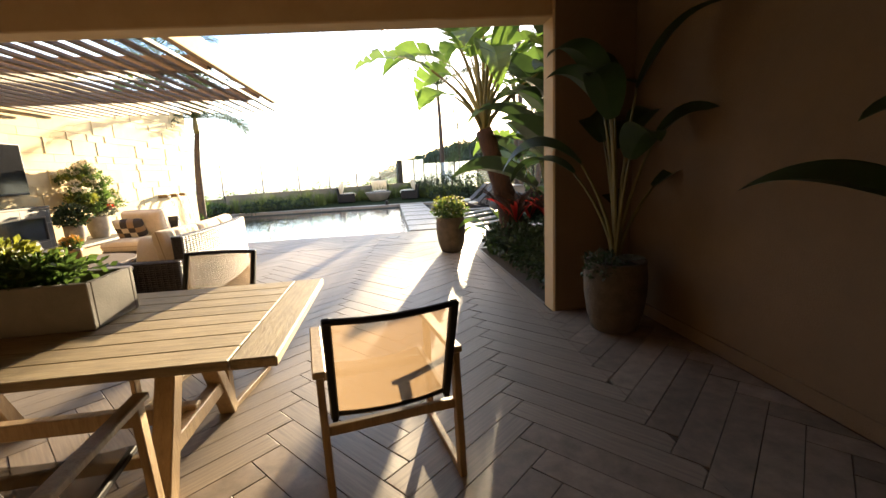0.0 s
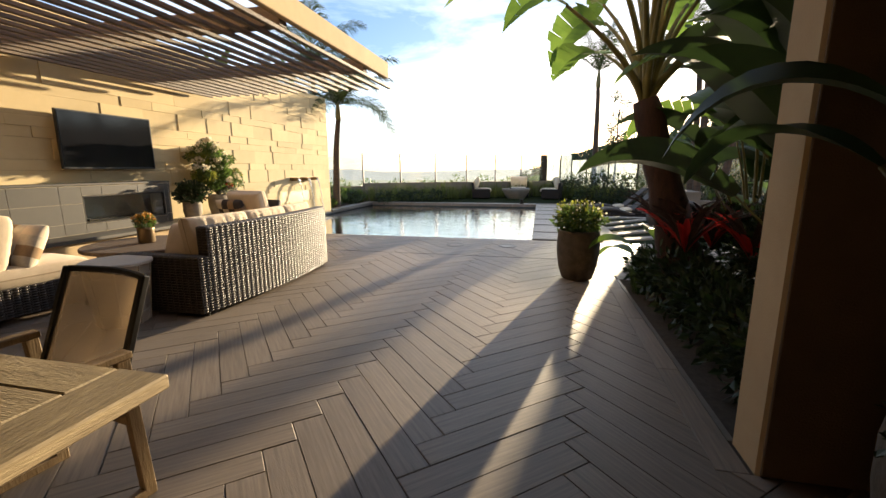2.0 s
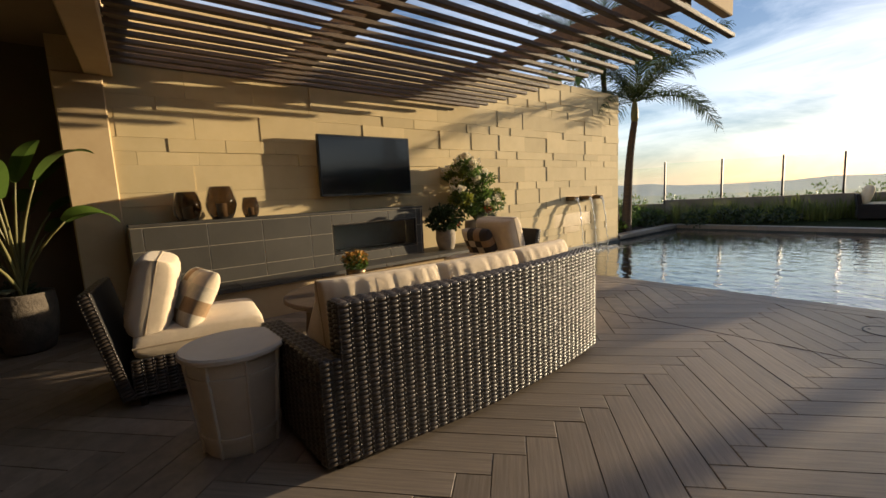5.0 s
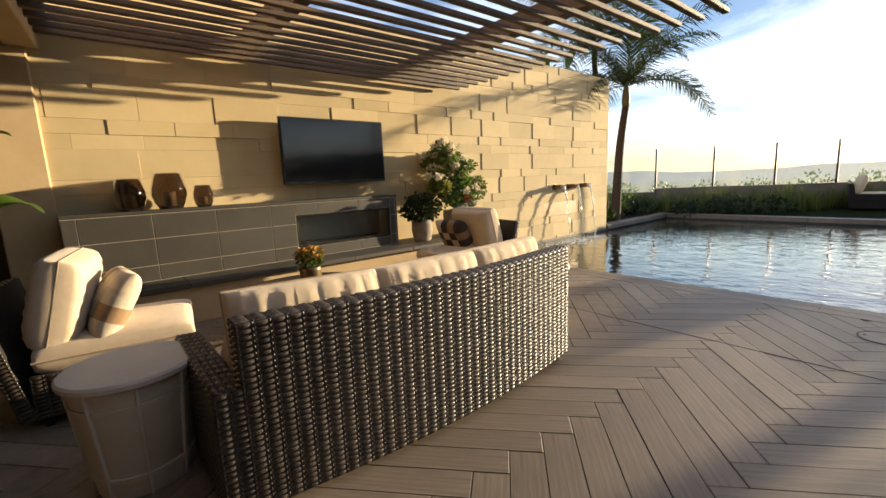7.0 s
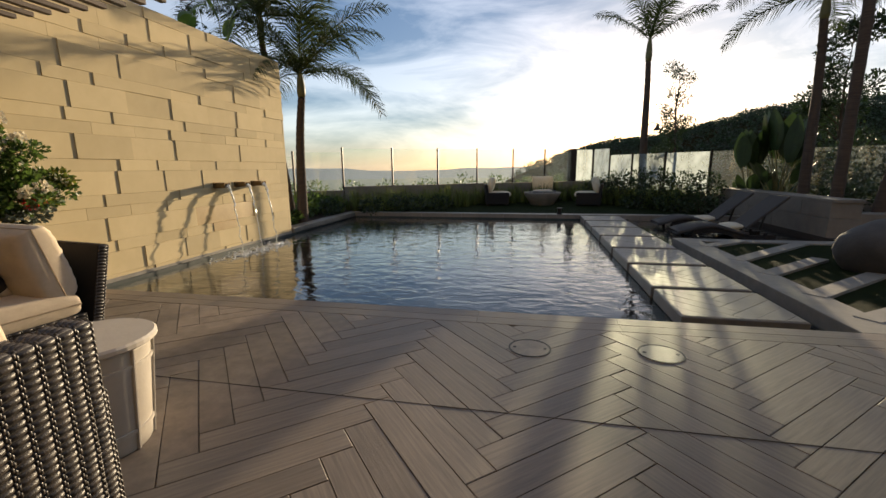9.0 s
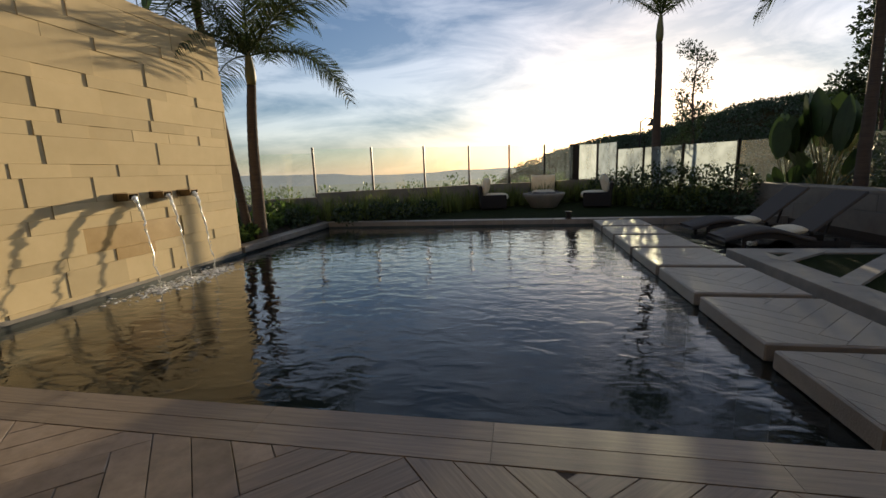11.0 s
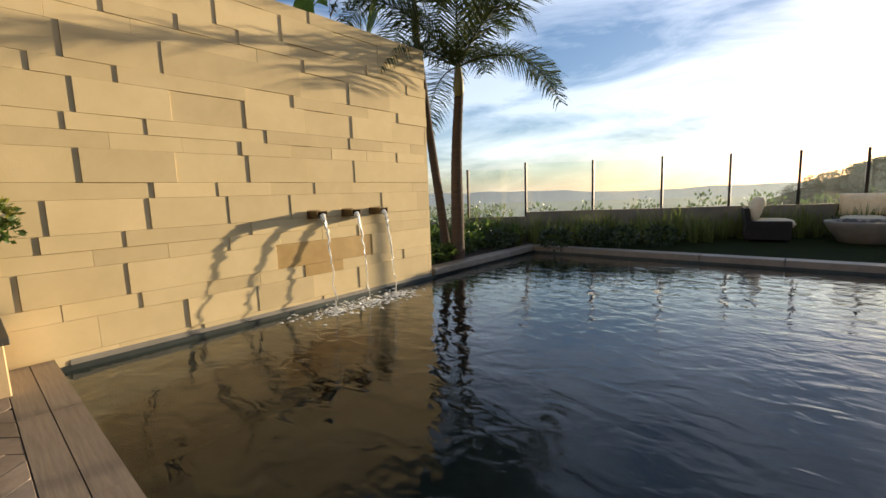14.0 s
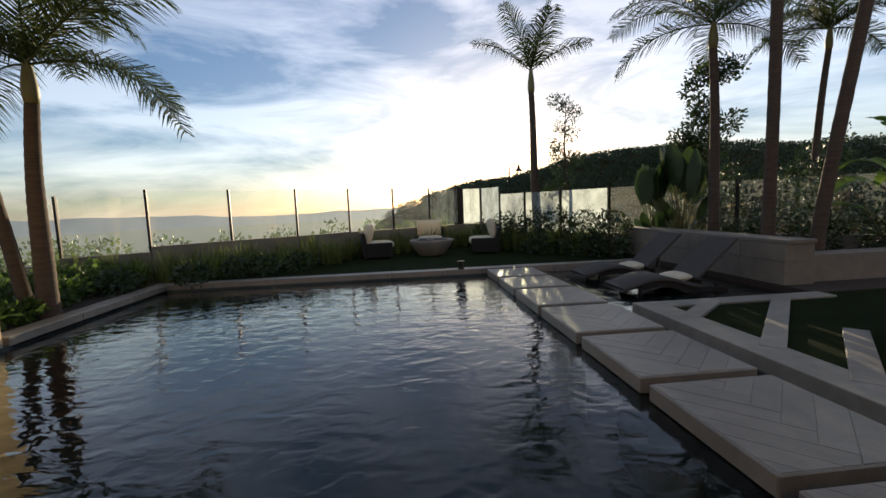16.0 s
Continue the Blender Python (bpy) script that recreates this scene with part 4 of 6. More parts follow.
def woven_block(parent, name, c, s, sides="xXyYZ", pu=0.063, label=""):
    """A padded block of woven strands over a dark core."""
    bm = bmesh.new()
    box(bm, c, s, None, 0.006)
    core = part(name, bm, M_WICKER_IN, parent, label)
    bm = bmesh.new()
    cx, cy, cz = c
    hx, hy, hz = s[0] / 2, s[1] / 2, s[2] / 2
    if "X" in sides:
        weave(bm, (cx + hx, cy - hy, cz - hz), (0, 1, 0), (0, 0, 1), s[1], s[2], pu)
    if "x" in sides:
        weave(bm, (cx - hx, cy + hy, cz - hz), (0, -1, 0), (0, 0, 1), s[1], s[2], pu)
    if "Y" in sides:
        weave(bm, (cx + hx, cy + hy, cz - hz), (-1, 0, 0), (0, 0, 1), s[0], s[2], pu)
    if "y" in sides:
        weave(bm, (cx - hx, cy - hy, cz - hz), (1, 0, 0), (0, 0, 1), s[0], s[2], pu)
    if "Z" in sides:
        if s[1] > s[0]:
            weave(bm, (cx + hx, cy - hy, cz + hz), (0, 1, 0), (-1, 0, 0), s[1], s[0], pu)
        else:
            weave(bm, (cx - hx, cy - hy, cz + hz), (1, 0, 0), (0, 1, 0), s[0], s[1], pu)
    part("weave", bm, M_WICKER, core, "", True)
    return core


def cushion(parent, name, c, s, rot=None, material=None, puff=0.42, tuft=0.0, label="", piping=True):
    rot = rot or Matrix.Identity(3)
    bm = bmesh.new()
    pillow(bm, c, s, rot, puff, 29 if tuft else 19, tuft)
    ob = part(name, bm, material or M_CUSHION, parent, label, True)
    if piping:
        bm = bmesh.new()
        hx, hy = s[0] / 2, s[1] / 2
        loop = [Vector(c) + rot @ Vector(p) for p in ((-hx, -hy, 0), (hx, -hy, 0), (hx, hy, 0), (-hx, hy, 0), (-hx, -hy, 0))]
        tube(bm, loop, 0.006, 6, False)
        part("piping", bm, M_PIPING, ob)
    return ob


def striped_pillow(parent, c, s, rot, mats, label):
    """A throw pillow made of sewn strips."""
    bm = bmesh.new()
    pillow(bm, c, s, rot, 0.45, 21)
    inv = rot.inverted()
    for f in bm.faces:
        p = inv @ (f.calc_center_median() - Vector(c))
        k = int((p.x / s[0] + 0.5) * 3.99)
        q = int((p.y / s[1] + 0.5) * 3.99)
        f.material_index = 0 if (k + q) % 2 else 1 + (k // 2 + q // 2) % 2
    ob = part("throw_pillow", bm, mats[0], parent, label, True)
    for m in mats[1:]:
        ob.data.materials.append(m)
    return ob


def woven_back(s):
    """The sofa's tall back: woven outside, over the top and at both ends."""
    bm = bmesh.new()
    weave(bm, (-0.005, -1.03, 0.04), (0, 1, 0), (0, 0, 1), 2.18, 0.78)
    weave(bm, (-0.005, -1.03, 0.82), (0, 1, 0), (-1, 0, 0), 2.18, 0.10)
    weave(bm, (-0.005, 1.15, 0.04), (-1, 0, 0), (0, 0, 1), 0.10, 0.78)
    weave(bm, (-0.105, -1.03, 0.04), (1, 0, 0), (0, 0, 1), 0.10, 0.78)
    part("back", bm, M_WICKER, s, "tall bowed woven back", True)


def sofa():
    s = thing("wicker_sofa", (-3.21, 5.14, 0), "long dark woven wicker sofa with beige cushions", "sofa")
    # back plane on local x = 0, seat towards -x
    for k in range(12):
        y0, y1 = -1.03 + 2.18 * k / 12, -1.03 + 2.18 * (k + 1) / 12
        bm = bmesh.new()
        box(bm, (-0.055, (y0 + y1) / 2, 0.43), (0.10, y1 - y0 + 0.004, 0.78))
        part("back_panel", bm, M_WICKER_IN, s)
    woven_back(s)
    for y in (-1.075, 1.11):
        woven_block(s, "arm", (-0.45, y, 0.30), (0.88, 0.11, 0.52), "xXYyZ")
    woven_block(s, "seat_base", (-0.51, 0, 0.17), (0.80, 2.0, 0.26), "x")
    for y in (-0.67, 0.0, 0.67):
        cushion(s, "seat_cushion", (-0.50, y, 0.375), (0.78, 0.66, 0.17), None, None, 0.15)
        cushion(s, "back_cushion", (-0.22, y, 0.635), (0.52, 0.69, 0.25), RY(80), None, 0.26, 0.16)
    cushion(s, "side_pillow", (-0.36, -0.88, 0.62), (0.42, 0.42, 0.20), RX(72) , M_CUSHION, 0.4, 0.0, "plump beige side pillow")
    for x in (-0.06, -0.86):
        for y in (-1.05, 1.05):
            bm = bmesh.new()
            lathe(bm, [(0, 0), (0.022, 0), (0.025, 0.05), (0, 0.05)], 10, (x, y, 0))
            part("foot", bm, M_BLACK, s)
    # the whole sofa is bowed, hollow towards the hearth
    for ob in s.children_recursive:
        for p in ob.data.vertices:
            p.co.x += 0.10 * (1 - (p.co.y / 1.11) ** 2)


sofa()


def lounge_chair(at, rz, label, pillow_mats, pillow_label):
    """A low armless woven chair that faces local +y."""
    c = thing("wicker_lounge_chair", at, label, "armchair", "", rz)
    woven_block(c, "seat_base", (0, 0.03, 0.19), (0.76, 0.80, 0.26), "xXyY")
    # raked back built from a leaning woven panel
    bm = bmesh.new()
    m = Matrix.Translation((0, -0.40, 0.06)) @ RX(12).to_4x4()
    box(bm, (0, 0, 0.37), (0.76, 0.07, 0.74), None, 0.008)
    bmesh.ops.transform(bm, matrix=m, verts=bm.verts)
    back = part("back", bm, M_WICKER_IN, c)
    bm = bmesh.new()
    weave(bm, (-0.38, -0.035, 0), (1, 0, 0), (0, 0, 1), 0.76, 0.74)
    weave(bm, (0.38, -0.035, 0), (0, 1, 0), (0, 0, 1), 0.07, 0.74)
    weave(bm, (-0.38, 0.035, 0), (0, -1, 0), (0, 0, 1), 0.07, 0.74)
    weave(bm, (-0.38, -0.035, 0.74), (1, 0, 0), (0, 1, 0), 0.76, 0.07)
    bmesh.ops.transform(bm, matrix=m, verts=bm.verts)
    part("weave", bm, M_WICKER, back, "", True)
    cushion(c, "seat_cushion", (0, 0.05, 0.395), (0.76, 0.80, 0.20), None, None, 0.14)
    cushion(c, "back_cushion", (0, -0.22, 0.70), (0.72, 0.52, 0.29), RX(76), None, 0.2, 0.05)
    striped_pillow(c, (0.12, 0.02, 0.63), (0.46, 0.44, 0.18), RZ(14) @ RX(60), pillow_mats, pillow_label)
    for x in (-0.34, 0.34):
        for y in (-0.33, 0.38):
            bm = bmesh.new()
            lathe(bm, [(0, 0), (0.022, 0), (0.025, 0.07), (0, 0.07)], 10, (x, y, 0))
            part("foot", bm, M_BLACK, c)
    return c


lounge_chair((-5.08, 3.78, 0), -8, "low dark wicker chair with thick beige cushions", [M_STRIPE_L, M_CUSHION, M_TAN], "cream and tan patchwork pillow")
lounge_chair((-5.32, 7.2, 0), 172, "dark wicker chair with beige cushions facing the coffee table", [M_STRIPE_D, M_STRIPE_L, M_TAN], "dark and cream striped pillow")


def drum_table(at):
    t = thing("drum_table", at, "cream glazed bucket-shaped side table with raised ribs", "side table", "drum tables by the sofa")
    bm = bmesh.new()
    lathe(bm, [(0, 0), (0.185, 0), (0.19, 0.01), (0.235, 0.5), (0.24, 0.52), (0, 0.52)], 36)
    part("drum", bm, M_WHITE, t, "", True)
    bm = bmesh.new()
    lathe(bm, [(0, 0.52), (0.255, 0.52), (0.268, 0.53), (0.268, 0.548), (0.258, 0.558), (0, 0.558)], 40)
    part("tabletop", bm, M_WHITE, t)
    for z, r in ((0.10, 0.199), (0.43, 0.2295)):
        bm = bmesh.new()
        lathe(bm, [(r - 0.005, z - 0.012), (r + 0.006, z - 0.010), (r + 0.008, z + 0.010), (r - 0.003, z + 0.013)], 36)
        part("band", bm, M_WHITE, t)
    for k in range(8):
        a = 2 * math.pi * k / 8
        bm = bmesh.new()
        beam(bm, (0.19 * math.cos(a), 0.19 * math.sin(a), 0.0), (0.24 * math.cos(a), 0.24 * math.sin(a), 0.52), 0.014, 0.022, 0.003)
        part("rib", bm, M_WHITE, t)
    return t


drum_table((-3.87, 3.80, 0))
drum_table((-3.78, 6.68, 0))


def coffee_table():
    t = thing("coffee_table", (-5.0, 5.12, 0), "round dark wooden coffee table before the hearth", "coffee table")
    bm = bmesh.new()
    lathe(bm, [(0, 0.40), (0.64, 0.40), (0.655, 0.41), (0.655, 0.435), (0.645, 0.445), (0, 0.445)], 48)
    part("tabletop", bm, M_WOOD_DARK, t)
    for k in range(4):
        a = math.pi / 4 + math.pi * k / 2
        bm = bmesh.new()
        beam(bm, (0.5 * math.cos(a), 0.5 * math.sin(a), 0.0), (0.46 * math.cos(a), 0.46 * math.sin(a), 0.4), 0.06, 0.06, 0.006)
        part("leg", bm, M_WOOD_DARK, t)
    bm = bmesh.new()
    lathe(bm, [(0.44, 0.33), (0.5, 0.33), (0.5, 0.40), (0.44, 0.40)], 40)
    part("apron", bm, M_WOOD_DARK, t)


coffee_table()


# ---- dining set ----
def dining_table():
    x0, x1, y0, y1 = -3.75, -1.32, 0.69, 1.88
    t = thing("dining_table", ((x0 + x1) / 2, (y0 + y1) / 2, 0), "weathered teak dining table with breadboard ends", "dining table")
    hx, hy = (x1 - x0) / 2, (y1 - y0) / 2
    n = 8
    for k in range(n):
        bm = bmesh.new()
        w = 2 * hy / n
        box(bm, (0, 0, 0), (2 * hx - 0.36, w - 0.004, 0.04), None, 0.004)
        ob = part("plank", bm, M_TEAK, t)
        ob.location = (0, -hy + w * (k + 0.5), 0.73)
    for sx in (-1, 1):
        bm = bmesh.new()
        box(bm, (0, 0, 0), (2 * hy, 0.175, 0.043), None, 0.006)
        ob = part("end_board", bm, M_TEAK, t)
        ob.location = (sx * (hx - 0.0875), 0, 0.73)
        ob.rotation_euler = (0, 0, radians(90))
    for sx in (-1, 1):
        x = sx * (hx - 0.62)
        for sy in (-1, 1):
            bm = bmesh.new()
            beam(bm, (x, sy * 0.40, 0.0), (x, sy * 0.12, 0.67), 0.09, 0.08, 0.006)
            part("leg", bm, M_TEAK_Y, t)
        bm = bmesh.new()
        beam(bm, (x, -0.45, 0.68), (x, 0.45, 0.68), 0.09, 0.06, 0.006)
        part("top_rail", bm, M_TEAK_Y, t)
        bm = bmesh.new()
        beam(bm, (x, -0.30, 0.22), (x, 0.30, 0.22), 0.07, 0.08, 0.006)
        part("cross_rail", bm, M_TEAK_Y, t)
    bm = bmesh.new()
    beam(bm, (-hx + 0.6, 0, 0.24), (hx - 0.6, 0, 0.24), 0.06, 0.09, 0.006)
    part("stretcher", bm, M_TEAK_Y, t)


dining_table()


def sling(bm, a, b, c, d, sag, n=8, thick=0.004):
    """A slack cloth between four corners (a-b and d-c are its ends)."""
    a, b, c, d = map(Vector, (a, b, c, d))
    nrm = (b - a).cross(d - a).normalized()
    g = []
    for i in range(n + 1):
        row = []
        for j in range(n + 1):
            u, v = i / n, j / n
            p = a * (1 - u) * (1 - v) + b * u * (1 - v) + c * u * v + d * (1 - u) * v
            p = p - nrm * sag * 4 * u * (1 - u)
            row.append((bm.verts.new(p + nrm * thick / 2), bm.verts.new(p - nrm * thick / 2)))
        g.append(row)
    for i in range(n):
        for j in range(n):
            for s in (0, 1):
                q = (g[i][j][s], g[i + 1][j][s], g[i + 1][j + 1][s], g[i][j + 1][s])
                bm.faces.new(q if s == 0 else q[::-1])
    return bm


def sling_material():
    """Open-weave mesh cloth through which light and shapes show."""
    m = bpy.data.materials.new("open_mesh_cloth")
    m.use_nodes = True
    n, l = m.node_tree.nodes, m.node_tree.links
    b = n["Principled BSDF"]
    b.inputs["Base Color"].default_value = (0.10, 0.072, 0.045, 1)
    b.inputs["Roughness"].default_value = 0.7
    tr = n.new("ShaderNodeBsdfTransparent")
    tl = n.new("ShaderNodeBsdfTranslucent")
    tl.inputs["Color"].default_value = (0.24, 0.165, 0.095, 1)
    tc = n.new("ShaderNodeTexCoord")
    nz = n.new("ShaderNodeTexNoise")
    nz.inputs["Scale"].default_value = 300
    mr = n.new("ShaderNodeMapRange")
    mr.inputs["To Min"].default_value, mr.inputs["To Max"].default_value = 0.40, 0.58
    m1, m2 = n.new("ShaderNodeMixShader"), n.new("ShaderNodeMixShader")
    m1.inputs[0].default_value = 0.5
    l.new(tc.outputs["Object"], nz.inputs["Vector"])
    l.new(nz.outputs["Fac"], mr.inputs["Value"])
    l.new(b.outputs["BSDF"], m1.inputs[1])
    l.new(tl.outputs["BSDF"], m1.inputs[2])
    l.new(mr.outputs["Result"], m2.inputs[0])
    l.new(m1.outputs["Shader"], m2.inputs[1])
    l.new(tr.outputs["BSDF"], m2.inputs[2])
    l.new(m2.outputs["Shader"], n["Material Output"].inputs["Surface"])
    return m


M_MESH = sling_material()


def dining_chair(at, rz):
    """Teak sled-base armchair with a mesh sling; faces local +y."""
    c = thing("dining_chair", at, "teak armchair with dark framed mesh sling back", "dining chair", "chairs round the table", rz)
    w = 0.295
    for sx in (-1, 1):
        x = sx * w
        for name, a, b in (("rear_leg", (x, -0.25, 0.02), (x, -0.22, 0.61)), ("front_leg", (x, 0.27, 0.02), (x, 0.25, 0.61))):
            bm = bmesh.new()
            beam(bm, a, b, 0.032, 0.05, 0.004)
            part(name, bm, M_TEAK_Y, c)
        bm = bmesh.new()
        beam(bm, (x, -0.275, 0.02), (x, 0.295, 0.02), 0.032, 0.04, 0.004)
        part("runner", bm, M_TEAK_Y, c)
        bm = bmesh.new()
        beam(bm, (x, -0.25, 0.625), (x, 0.30, 0.625), 0.055, 0.03, 0.005)
        part("armrest", bm, M_TEAK_Y, c)
    for y, z in ((-0.22, 0.36), (0.25, 0.38)):
        bm = bmesh.new()
        beam(bm, (-w, y, z), (w, y, z), 0.03, 0.045, 0.004)
        part("cross_bar", bm, M_TEAK_Y, c)
    top, low = (-0.38, 0.90), (-0.20, 0.40)
    for sx in (-1, 1):
        bm = bmesh.new()
        beam(bm, (sx * 0.25, low[0], low[1]), (sx * 0.25, top[0], top[1]), 0.035, 0.03, 0.006)
        part("back_upright", bm, M_BLACK, c, "dark metal back upright")
    bm = bmesh.new()
    tube(bm, [(-0.25 + 0.5 * k / 8, top[0] + 0.0 - 0.045 * math.sin(math.pi * k / 8), top[1] - 0.01) for k in range(9)], 0.014, 8)
    part("back_rail", bm, M_BLACK, c, "curved dark top rail")
    bm = bmesh.new()
    tube(bm, [(-0.25 + 0.5 * k / 8, low[0] - 0.035 * math.sin(math.pi * k / 8), low[1] + 0.02) for k in range(9)], 0.012, 8)
    part("lower_rail", bm, M_BLACK, c)
    bm = bmesh.new()
    sling(bm, (-0.235, low[0], low[1] + 0.02), (0.235, low[0], low[1] + 0.02), (0.235, top[0], top[1] - 0.01), (-0.235, top[0], top[1] - 0.01), -0.035)
    part("back_sling", bm, M_MESH, c, "see-through tan mesh back", True)
    for sx in (-1, 1):
        bm = bmesh.new()
        beam(bm, (sx * 0.25, -0.22, 0.40), (sx * 0.25, 0.27, 0.43), 0.025, 0.025, 0.004)
        part("seat_rail", bm, M_BLACK, c)
    bm = bmesh.new()
    sling(bm, (-0.24, -0.21, 0.41), (0.24, -0.21, 0.41), (0.24, 0.27, 0.44), (-0.24, 0.27, 0.44), 0.02)
    part("seat_sling", bm, M_MESH, c, "see-through tan mesh seat", True)
    return c


chair = dining_chair((-0.94, 1.04, 0), 11)
copy_thing(chair, pose(-2.17, 1.98, 0, 0, 0, 172))
copy_thing(chair, pose(-2.12, 0.42, 0, 0, 0, 4))


# ---- sun loungers ----
def lounger(at):
    """A low woven chaise; foot at local x = 0, back rising towards +x."""
    l = thing("sun_lounger", at, "low dark woven sun lounger with a raised sling back", "sun lounger", "loungers on the shelf")
    prof = [(0.1 * k, 0.14 + 0.15 * math.sin(math.pi * min(1.0, k / 12.5)) ** 1.3) for k in range(14)]
    rings = []
    bm = bmesh.new()
    for x, z in prof:
        rings.append([bm.verts.new((x, y, z + dz)) for y, dz in ((-0.34, -0.045), (-0.34, 0.0), (-0.31, 0.02), (0.31, 0.02), (0.34, 0.0), (0.34, -0.045))])
    for a, b in zip(rings, rings[1:]):
        for q in range(6):
            bm.faces.new((a[q], b[q], b[(q + 1) % 6], a[(q + 1) % 6]))
    bm.faces.new(rings[0][::-1])
    bm.faces.new(rings[-1])
    part("bed", bm, M_GREYCLOTH, l, "charcoal woven bed", True)
    bm = bmesh.new()
    beam(bm, (1.24, 0, 0.24), (1.92, 0, 0.86), 0.66, 0.05, 0.01)
    part("backrest", bm, M_GREYCLOTH, l, "charcoal sling back")
    for y in (-0.30, 0.30):
        bm = bmesh.new()
        rings = []
        for x, z in prof[3:] + [(1.45, 0.15), (1.78, 0.15)]:
            rings.append([bm.verts.new((x, y + dy, z + dz)) for dy, dz in ((-0.018, -0.14), (-0.018, -0.045), (0.018, -0.045), (0.018, -0.14))])
        for a, b in zip(rings, rings[1:]):
            for q in range(4):
                bm.faces.new((a[q], b[q], b[(q + 1) % 4], a[(q + 1) % 4]))
        bm.faces.new(rings[0][::-1])
        bm.faces.new(rings[-1])
        part("side_rail", bm, M_WICKER_IN, l)
    for x in (0.30, 1.6):
        for y in (-0.30, 0.30):
            bm = bmesh.new()
            beam(bm, (x, y, -0.07), (x, y, 0.15), 0.05, 0.05, 0.004)
            part("leg", bm, M_WICKER_IN, l)
    bm = bmesh.new()
    beam(bm, (1.62, 0, 0.18), (1.74, 0, 0.66), 0.04, 0.03, 0.004)
    part("back_strut", bm, M_BLACK, l)
    bm = bmesh.new()
    pillow(bm, (1.08, 0, 0.245), (0.34, 0.46, 0.13), RY(-6), 0.5)
    t = part("small_pillow", bm, M_FLOWER, None, "", True)
    t.matrix_world = Matrix.Translation(at)
    tagged(t, "small white pillow resting on a dark lounger", "pillow", "pillows on the loungers")


lounger((1.2, 16.15, -0.16))
lounger((1.2, 14.8, -0.16))


# ---- fire bowl circle ----
def fire_bowl():
    b = thing("fire_bowl", (-1.36, 20.5, 0), "wide grey concrete fire bowl on the lawn", "fire bowl")
    bm = bmesh.new()
    lathe(bm, [(0, 0), (0.36, 0), (0.40, 0.02), (0.60, 0.34), (0.64, 0.42), (0.635, 0.45), (0.57, 0.45), (0.52, 0.38), (0, 0.36)], 40)
    part("bowl", bm, M_CONC, b, "", True)
    r = random.Random(2)
    for _ in range(30):
        a, q = r.uniform(0, 6.28), r.uniform(0, 0.45)
        bm = bmesh.new()
        bmesh.ops.create_icosphere(bm, subdivisions=1, radius=r.uniform(0.04, 0.08), matrix=Matrix.Translation((q * math.cos(a), q * math.sin(a), 0.40)))
        part("lava_rock", bm, M_ROCK, b)


fire_bowl()


def garden_chair(at, rz, width, label):
    c = thing("garden_armchair" if width < 1 else "garden_loveseat", at, label, "armchair" if width < 1 else "loveseat", "seats round the fire bowl", rz)
    bm = bmesh.new()
    box(bm, (0, 0, 0.17), (width, 0.8, 0.26), None, 0.02)
    part("seat_base", bm, M_WICKER_IN, c)
    for sx in (-1, 1):
        bm = bmesh.new()
        box(bm, (sx * (width / 2 - 0.05), 0.0, 0.35), (0.11, 0.8, 0.2), None, 0.02)
        part("arm", bm, M_WICKER_IN, c)
    bm = bmesh.new()
    box(bm, (0, -0.36, 0.48), (width, 0.1, 0.52), RX(8), 0.02)
    part("back", bm, M_WICKER_IN, c)
    bm = bmesh.new()
    pillow(bm, (0, 0.08, 0.38), (width - 0.24, 0.80, 0.22), None, 0.3)
    part("seat_cushion", bm, M_FLOWER, c, "pale seat cushion", True)
    bm = bmesh.new()
    pillow(bm, (0, -0.2, 0.72), (width - 0.22, 0.52, 0.24), RX(76), 0.42)
    part("back_cushion", bm, M_FLOWER, c, "pale back cushion", True)
    for x in (-width / 2 + 0.06, width / 2 - 0.06):
        for y in (-0.34, 0.34):
            bm = bmesh.new()
            box(bm, (x, y, 0.025), (0.05, 0.05, 0.05))
            part("foot", bm, M_BLACK, c)


garden_chair((-2.95, 20.35, 0), -80, 0.85, "dark wicker armchair with pale cushions on the lawn")
garden_chair((0.22, 20.45, 0), 80, 0.85, "dark wicker armchair with pale cushions on the lawn")
garden_chair((-1.32, 21.75, 0), 180, 1.0, "pale-cushioned wicker loveseat behind the fire bowl")


def street_lamp():
    s = thing("street_lamp", (10.4, 56.0, -7.0), "tall street lamp with bell shade beyond the fence", "street lamp")
    bm = bmesh.new()
    tube(bm, [(0, 0, 0), (0, 0, 12.6)], [0.12, 0.07], 8)
    part("pole", bm, M_BLACK, s)
    bm = bmesh.new()
    tube(bm, [(0, 0, 12.5), (0.5, 0, 12.9), (1.1, 0, 12.8)], 0.05, 6)
    part("arm", bm, M_BLACK, s)
    bm = bmesh.new()
    lathe(bm, [(0, 0.7), (0.12, 0.65), (0.2, 0.3), (0.5, 0), (0, 0.02)], 14, (1.1, 0, 12.1))
    part("shade", bm, M_BLACK, s)


street_lamp()


def boulder():
    bm = bmesh.new()
    bmesh.ops.create_icosphere(bm, subdivisions=4, radius=1.0)
    for v in bm.verts:
        k = 1 + 0.10 * noise.noise(v.co * 1.3) + 0.02 * noise.noise(v.co * 5)
        v.co = Vector((v.co.x * 0.62 * k, v.co.y * 0.45 * k, max(-0.1, v.co.z * 0.42 * k + 0.26)))
    ob = part("boulder", bm, M_ROCK, None, "", True)
    ob.location = (2.75, 11.4, -0.03)
    tagged(ob, "smooth dark grey boulder on the lawn", "boulder")


boulder()


